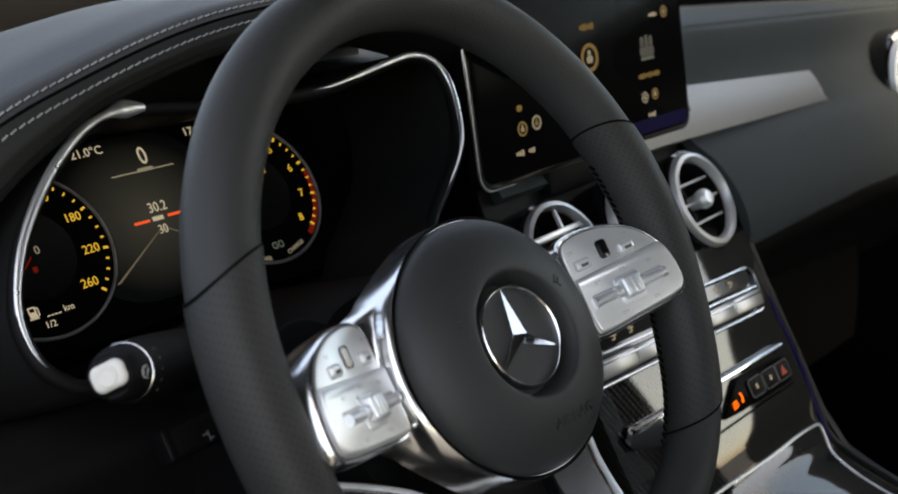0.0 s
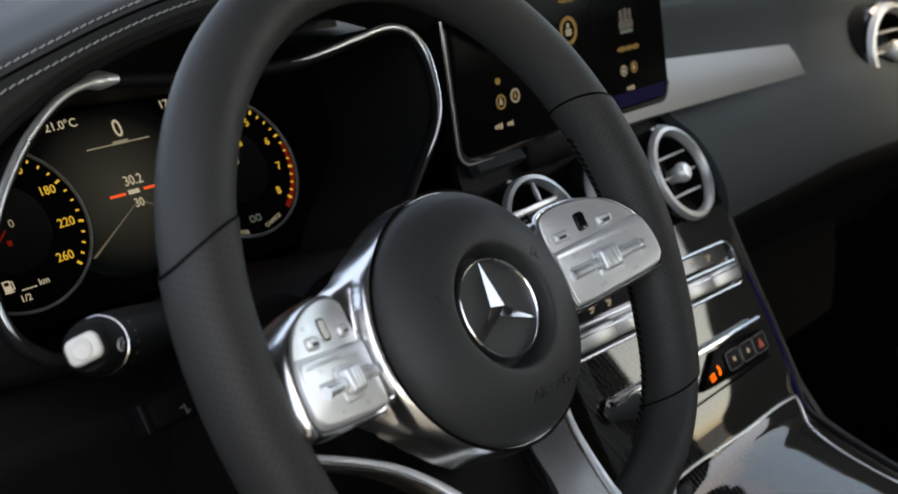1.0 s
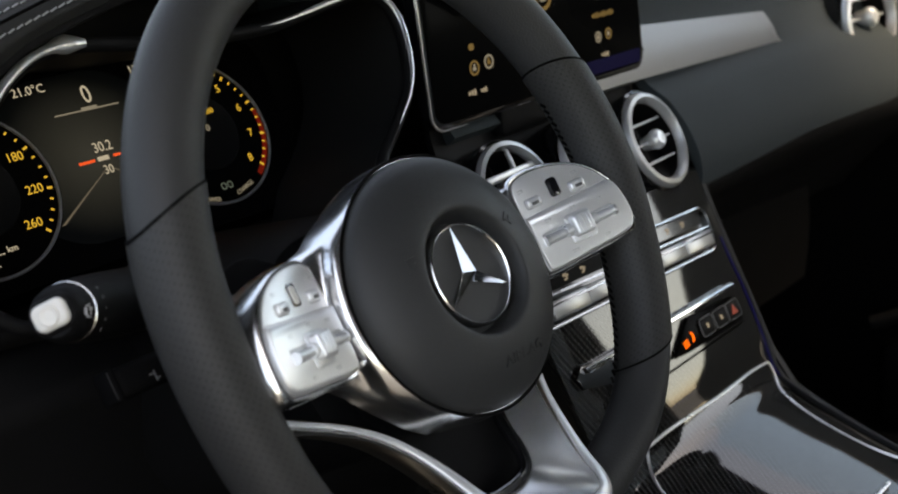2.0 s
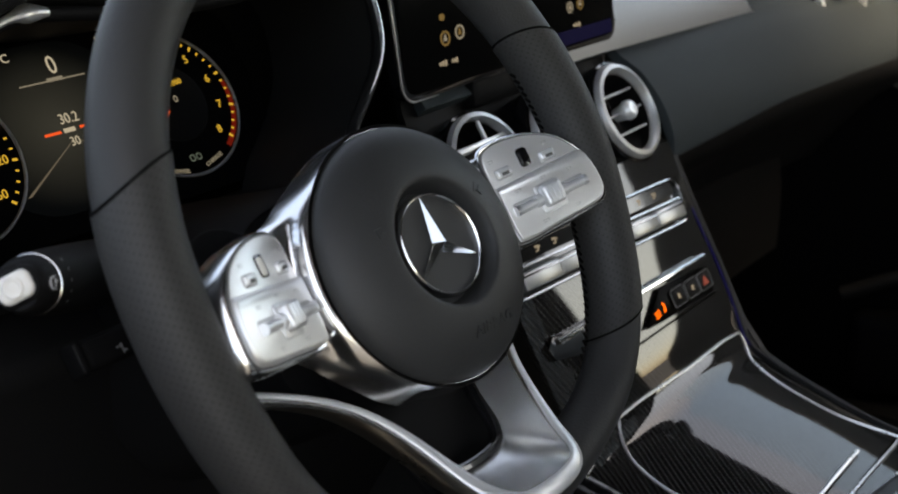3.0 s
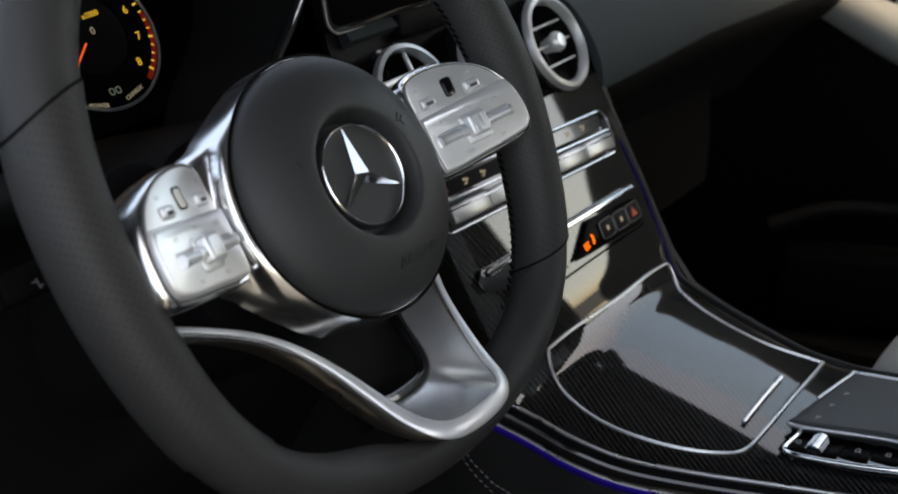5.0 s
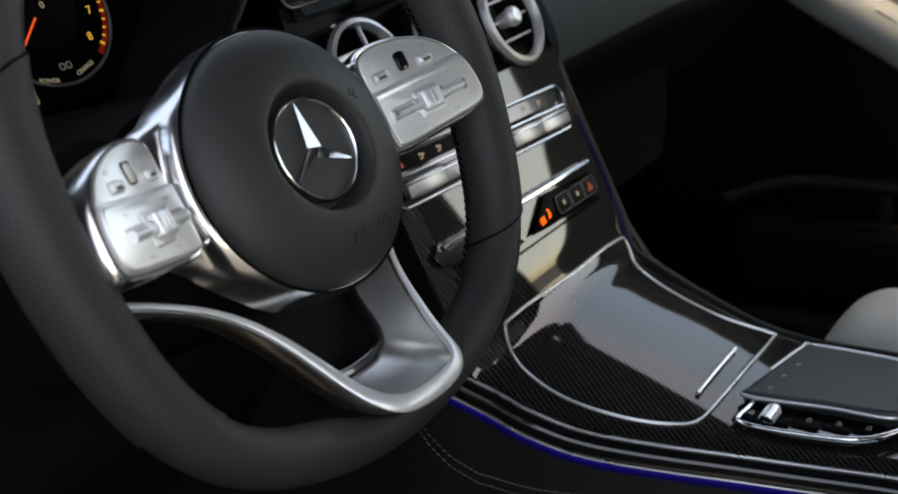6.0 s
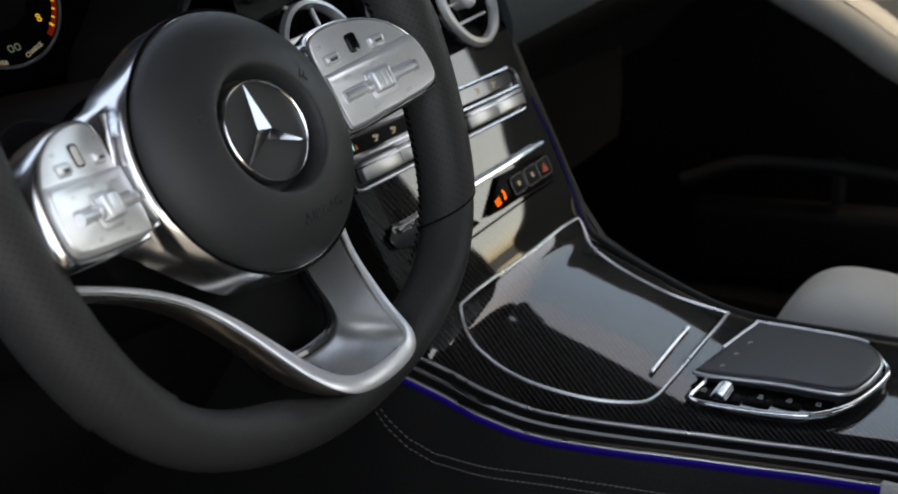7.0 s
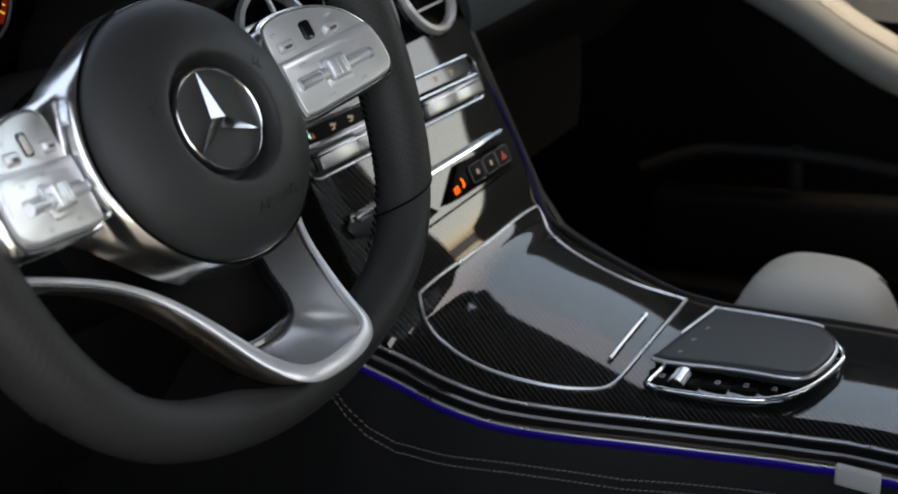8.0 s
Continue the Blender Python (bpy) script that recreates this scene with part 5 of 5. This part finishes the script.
part("surround", sweep([Vector((p.x, p.y, PZ0 + 0.0012 + 0.5 * pad_rise(p.y))) for p in SURR], oval(0.0022, 0.0020, 10), closed=True), CHROME, touch, "chrome surround")
part("switch_bed", slab([(p.x, p.y) for p in SURR], PZ0 - 0.004, PZ0 - 0.0006), GLOSS, touch)
for k in range(5):
    y0, y1 = -0.099 - 0.0205 * k, -0.099 - 0.0205 * (k + 1) + 0.0007
    w = 0.0300 - 0.0042 * max(0, k - 1)
    xm = -0.0440 + 0.0045 * k
    key = part("switch_key", box((w, y0 - y1, 0.0030), (xm, (y0 + y1) / 2, PZ0 - 0.0009), 0.0002), DISPLAY, touch)
    if k != 1:
        b = bmesh.new()
        for dx, dy, ww, hh in ((-0.0018, 0, 0.0007, 0.0040), (0.0006, 0.0012, 0.0032, 0.0006), (0.0006, -0.0012, 0.0032, 0.0006), (0.0024, 0, 0.0007, 0.0020)):
            box((ww, hh, 0.0003), (xm + dx, (y0 + y1) / 2 + dy, PZ0 + 0.0007), bm=b)
        part("icon", b, PRINT_PALE, key, smooth=0)
wheel_path = [Vector((x, -0.1230, PZ0 + 0.0012)) for x in np.linspace(-0.054, -0.034, 6)]
scroll = part("scroll_wheel", sweep(wheel_path, oval(0.0058, 0.0058, 20)), BRUSHED, touch, "ribbed chrome scroll wheel")
b = bmesh.new()
for k in range(9):
    a = radians(10 + 20 * k)
    box((0.017, 0.0007, 0.0007), (-0.044, -0.1230 + 0.0058 * math.cos(a), PZ0 + 0.0012 + 0.0058 * math.sin(a)), bm=b)
part("wheel_rib", b, SATIN, scroll, smooth=0)
for x, y in ((-0.018, -0.113), (0.004, -0.116), (0.026, -0.120)):
    b = bmesh.new()
    box((0.0040, 0.0010, 0.0002), (x, y, PZ0 + 0.0092 + pad_rise(y)), bm=b)
    box((0.0010, 0.0030, 0.0002), (x + 0.0012, y - 0.0012, PZ0 + 0.0092 + pad_rise(y)), bm=b)
    part("printed_mark", b, PRINT_PALE, touch, smooth=0)
part("console_tail", box((0.006, 0.03, 0.016), (0.280, -0.267, 0.389), 0.002, 3), PALE_TRIM, console, "pale trim at the end of the console side")

# ================= passenger seat =================
seat = thing("passenger_seat", "cream leather passenger seat", "car seat", pose(0.738, 0, -0.015))


def cushion(s, t):
    """s round the cushion's outline, t from the rim over the top."""
    a = 2 * math.pi * s
    c, q = math.cos(a), math.sin(a)
    rx, ry = 0.255, 0.20
    f = math.cos(t * math.pi / 2) ** 0.45 if t < 1 else 0.0
    x = rx * math.copysign(abs(c) ** 0.55, c) * f
    y = ry * math.copysign(abs(q) ** 0.55, q) * f - 0.37
    e = abs(x) / rx
    z = 0.120 + 0.055 * math.sin(t * math.pi / 2) ** 0.6 + (0.060 if x < 0 else 0.015) * math.exp(-((e - 0.74) / 0.22) ** 2) * min(1, t * 2.2) * math.exp(-((y + 0.135) / 0.085) ** 2)
    return Vector((x, y, z))


part("cushion", sheet(cushion, 72, 24), CREAM, seat, "cream leather cushion", smooth=80)
def thigh(s, t):
    """The front side bolster, a rounded block: s round it, t from its foot over the top."""
    a = 2 * math.pi * s
    c, q = math.cos(a), math.sin(a)
    f, h = math.cos(t * math.pi / 2) ** 0.62 if t < 1 else 0.0, math.sin(t * math.pi / 2) ** 0.75
    return Vector((-0.122 + 0.098 * math.copysign(abs(c) ** 0.6, c) * f, -0.148 + 0.092 * math.copysign(abs(q) ** 0.8, q) * f - 0.010 * h, 0.17 + 0.222 * h))


part("front_bolster", sheet(thigh, 48, 20), CREAM, seat, "cream leather side bolster", smooth=80)
part("seam", sweep([thigh(0.80, 0.12 + 0.62 * k / 16) for k in range(17)], oval(0.0014, 0.0012, 6)), TUNNEL, seat)
part("cushion_base", slab([(p.x * 0.98, p.y) for p in (cushion(i / 72, 0) for i in range(72))], 0.06, 0.130, 0.01), BLACK, seat)
part("backrest", box((0.48, 0.16, 0.62), (0, -0.66, 0.58), 0.06, 4, m=Matrix.Translation((0, -0.6, 0.3)) @ Matrix.Rotation(radians(-12), 4, "X") @ Matrix.Translation((0, 0.6, -0.3))), CREAM, seat)
part("head_restraint", box((0.26, 0.11, 0.17), (0, -0.83, 0.985), 0.045, 4), CREAM, seat)
for x in (-0.19, 0.19):
    part("seat_rail", box((0.04, 0.5, 0.055), (x, -0.30, 0.0425), 0.01), BLACK, seat)

# the driver's seat is the same, set further back
driver_seat = copy_thing(seat, pose(0.0, -0.30, 0))
driver_seat.name = "driver_seat"
tagged(driver_seat, "cream leather driver's seat behind the wheel", "car seat")

# ================= passenger door =================
door = thing("passenger_door", "dark passenger door with a cream leather armrest, ajar", "car door", pose(1.13, 0.62, 0, 0, 0, 13))
# local: y forward along the door, the hinge at 0, x outwards
# the panel's outline, forward and up; its rear edge leans
DOOR_LINE = [(-0.010, -0.12), (-0.010, 0.86), (-1.10, 0.86), (-1.17, 0.70), (-1.38, 0.50), (-1.44, 0.20), (-1.36, -0.12)]
SIDEWAYS = Matrix(((0, 0, 1, 0), (1, 0, 0, 0), (0, 1, 0, 0), (0, 0, 0, 1)))
b = slab(DOOR_LINE, -0.015, 0.025, 0.010, 3)
b.transform(SIDEWAYS)
# panel colour darkened to stand for the shade low beside the seat
part("door_panel", b, BLACK_SHADED, door)
path = spline([(-0.015, -0.256, 0.631), (-0.022, -0.391, 0.582), (-0.042, -0.498, 0.531), (-0.065, -0.597, 0.481), (-0.080, -0.680, 0.429), (-0.090, -0.776, 0.387), (-0.090, -0.960, 0.357), (-0.085, -1.15, 0.357)], 8)
part("armrest", sweep(path, oval(0.033, 0.035, 20), scale=lambda f: 0.50 + 0.50 * min(1, f * 3)), CREAM_GREY, door, "cream leather door pull and armrest")
part("armrest_seam", sweep([p + Vector((-0.0235, 0, 0.0245)) for p in path[22:]], oval(0.0022, 0.0022, 8)), QUILT, door)
part("upper_insert", sheet(lambda s, t: Vector((-0.018 - 0.004 * math.sin(math.pi * t), -0.534 - 0.42 * s, 0.465 - 0.040 * s + (0.22 + 0.06 * s) * t)), 20, 10, 0.004), QUILT, door, "grey cream leather insert", smooth=80)
b = bmesh.new()
for k in range(5):
    for sgn in (-1, 1):
        box((0.0018, 0.15, 0.0018), m=Matrix.Translation((-0.0225, -0.64 - 0.07 * k, 0.535)) @ Matrix.Rotation(radians(50 * sgn), 4, "X"), bm=b)
part("quilting", b, CREAM_GREY, door, smooth=0)
part("belt_rail", box((0.06, 1.09, 0.09), (0.005, -0.555, 0.895), 0.020, 4), LEATHER_DASH, door)
part("door_pocket", box((0.05, 0.66, 0.13), (-0.030, -0.72, 0.125), 0.02, 3), BLACK, door)
part("pocket_rim", sweep(spline([(-0.060, -0.382, 0.226), (-0.064, -0.483, 0.262), (-0.066, -0.640, 0.259), (-0.066, -0.804, 0.234), (-0.062, -0.966, 0.197)], 8), oval(0.009, 0.011, 10)), TUNNEL, door)
part("pocket_divider", box((0.03, 0.022, 0.066), (-0.052, -0.606, 0.236), 0.006), TUNNEL, door)
part("window_glass", box((0.004, 0.90, 0.28), (0.012, -0.61, 1.06)), PANE, door)
bpy.data.objects["window_glass"].visible_shadow = False

# ================= cabin =================
def structure(name, bm, mt, label, category, smooth=40.0):
    return tagged(part(name, bm, mt, smooth=smooth), label, category, kind="structure")


structure("floor", box((1.66, 3.2, 0.03), (0.36, -0.9, -0.015)), CARPET, "black carpeted cabin floor", "floor")
structure("ceiling", box((1.34, 2.40, 0.04), (0.37, -0.97, 1.250), 0.015), HEADLINER, "dark fabric headliner", "ceiling")
structure("bulkhead", box((1.66, 0.03, 0.76), (0.36, 0.64, 0.38)), BLACK, "black bulkhead under the windscreen", "wall")
structure("cowl", box((1.70, 0.30, 0.12), (0.36, 0.77, 0.845), 0.012), BLACK, "black cowl under the windscreen", "trim")
structure("rear_wall", box((1.66, 0.05, 0.95), (0.36, -2.15, 0.46)), CARPET, "dark rear of the cabin", "wall")


def pillar(name, a, b, w, d, label):
    a, b = Vector(a), Vector(b)
    m = Matrix.Translation((a + b) / 2) @ (b - a).to_track_quat("Z", "Y").to_matrix().to_4x4()
    return structure(name, box((w, d, (b - a).length), bevel=0.012, segments=3, m=m), HEADLINER, label, "pillar")


pillar("pillar_front_right", (1.17, 0.90, 0.84), (1.075, 0.20, 1.205), 0.06, 0.06, "dark front roof pillar")
pillar("pillar_front_left", (-0.44, 0.86, 0.84), (-0.33, 0.12, 1.205), 0.06, 0.06, "dark front roof pillar")
pillar("pillar_middle_right", (1.14, -0.688, 0.05), (1.05, -0.588, 1.215), 0.12, 0.13, "dark middle pillar")
pillar("pillar_middle_left", (-0.43, -0.78, 0.05), (-0.30, -0.86, 1.215), 0.11, 0.07, "dark middle pillar")
pillar("pillar_rear_right", (1.12, -2.10, 0.85), (1.00, -1.75, 1.215), 0.16, 0.07, "dark rear pillar")
pillar("pillar_rear_left", (-0.40, -2.10, 0.85), (-0.28, -1.75, 1.215), 0.16, 0.07, "dark rear pillar")
pillar("roof_rail_right", (1.065, 0.22, 1.220), (1.065, -2.10, 1.220), 0.08, 0.05, "dark roof rail")
pillar("roof_rail_left", (-0.32, 0.13, 1.220), (-0.32, -2.10, 1.220), 0.08, 0.05, "dark roof rail")
pillar("header", (1.05, 0.235, 1.235), (-0.31, 0.235, 1.235), 0.06, 0.06, "dark windscreen header")
structure("rear_door", box((0.05, 1.20, 0.84), (1.145, -1.45, 0.43), 0.012), BLACK, "dark rear passenger door", "car door")
structure("rear_door_left", box((0.05, 1.20, 0.80), (-0.43, -1.45, 0.42), 0.012), BLACK, "dark rear door behind the driver", "car door")
structure("sill", box((0.08, 1.30, 0.10), (-0.44, -0.14, 0.03), 0.02), BLACK, "black door sill", "sill")
structure("sill_right", box((0.09, 1.30, 0.14), (1.195, -0.14, -0.02), 0.02), BLACK, "black door sill", "sill")
driver_door = thing("driver_door", "dark driver's door, standing open", "car door", pose(-0.44, 0.62, 0, 0, 0, -21))
part("door_panel", box((0.05, 1.40, 0.76), (0, -0.71, 0.42), 0.012, 3), BLACK, driver_door)
part("belt_rail", box((0.05, 1.40, 0.04), (0, -0.71, 0.812), 0.015, 4), LEATHER_DASH, driver_door)
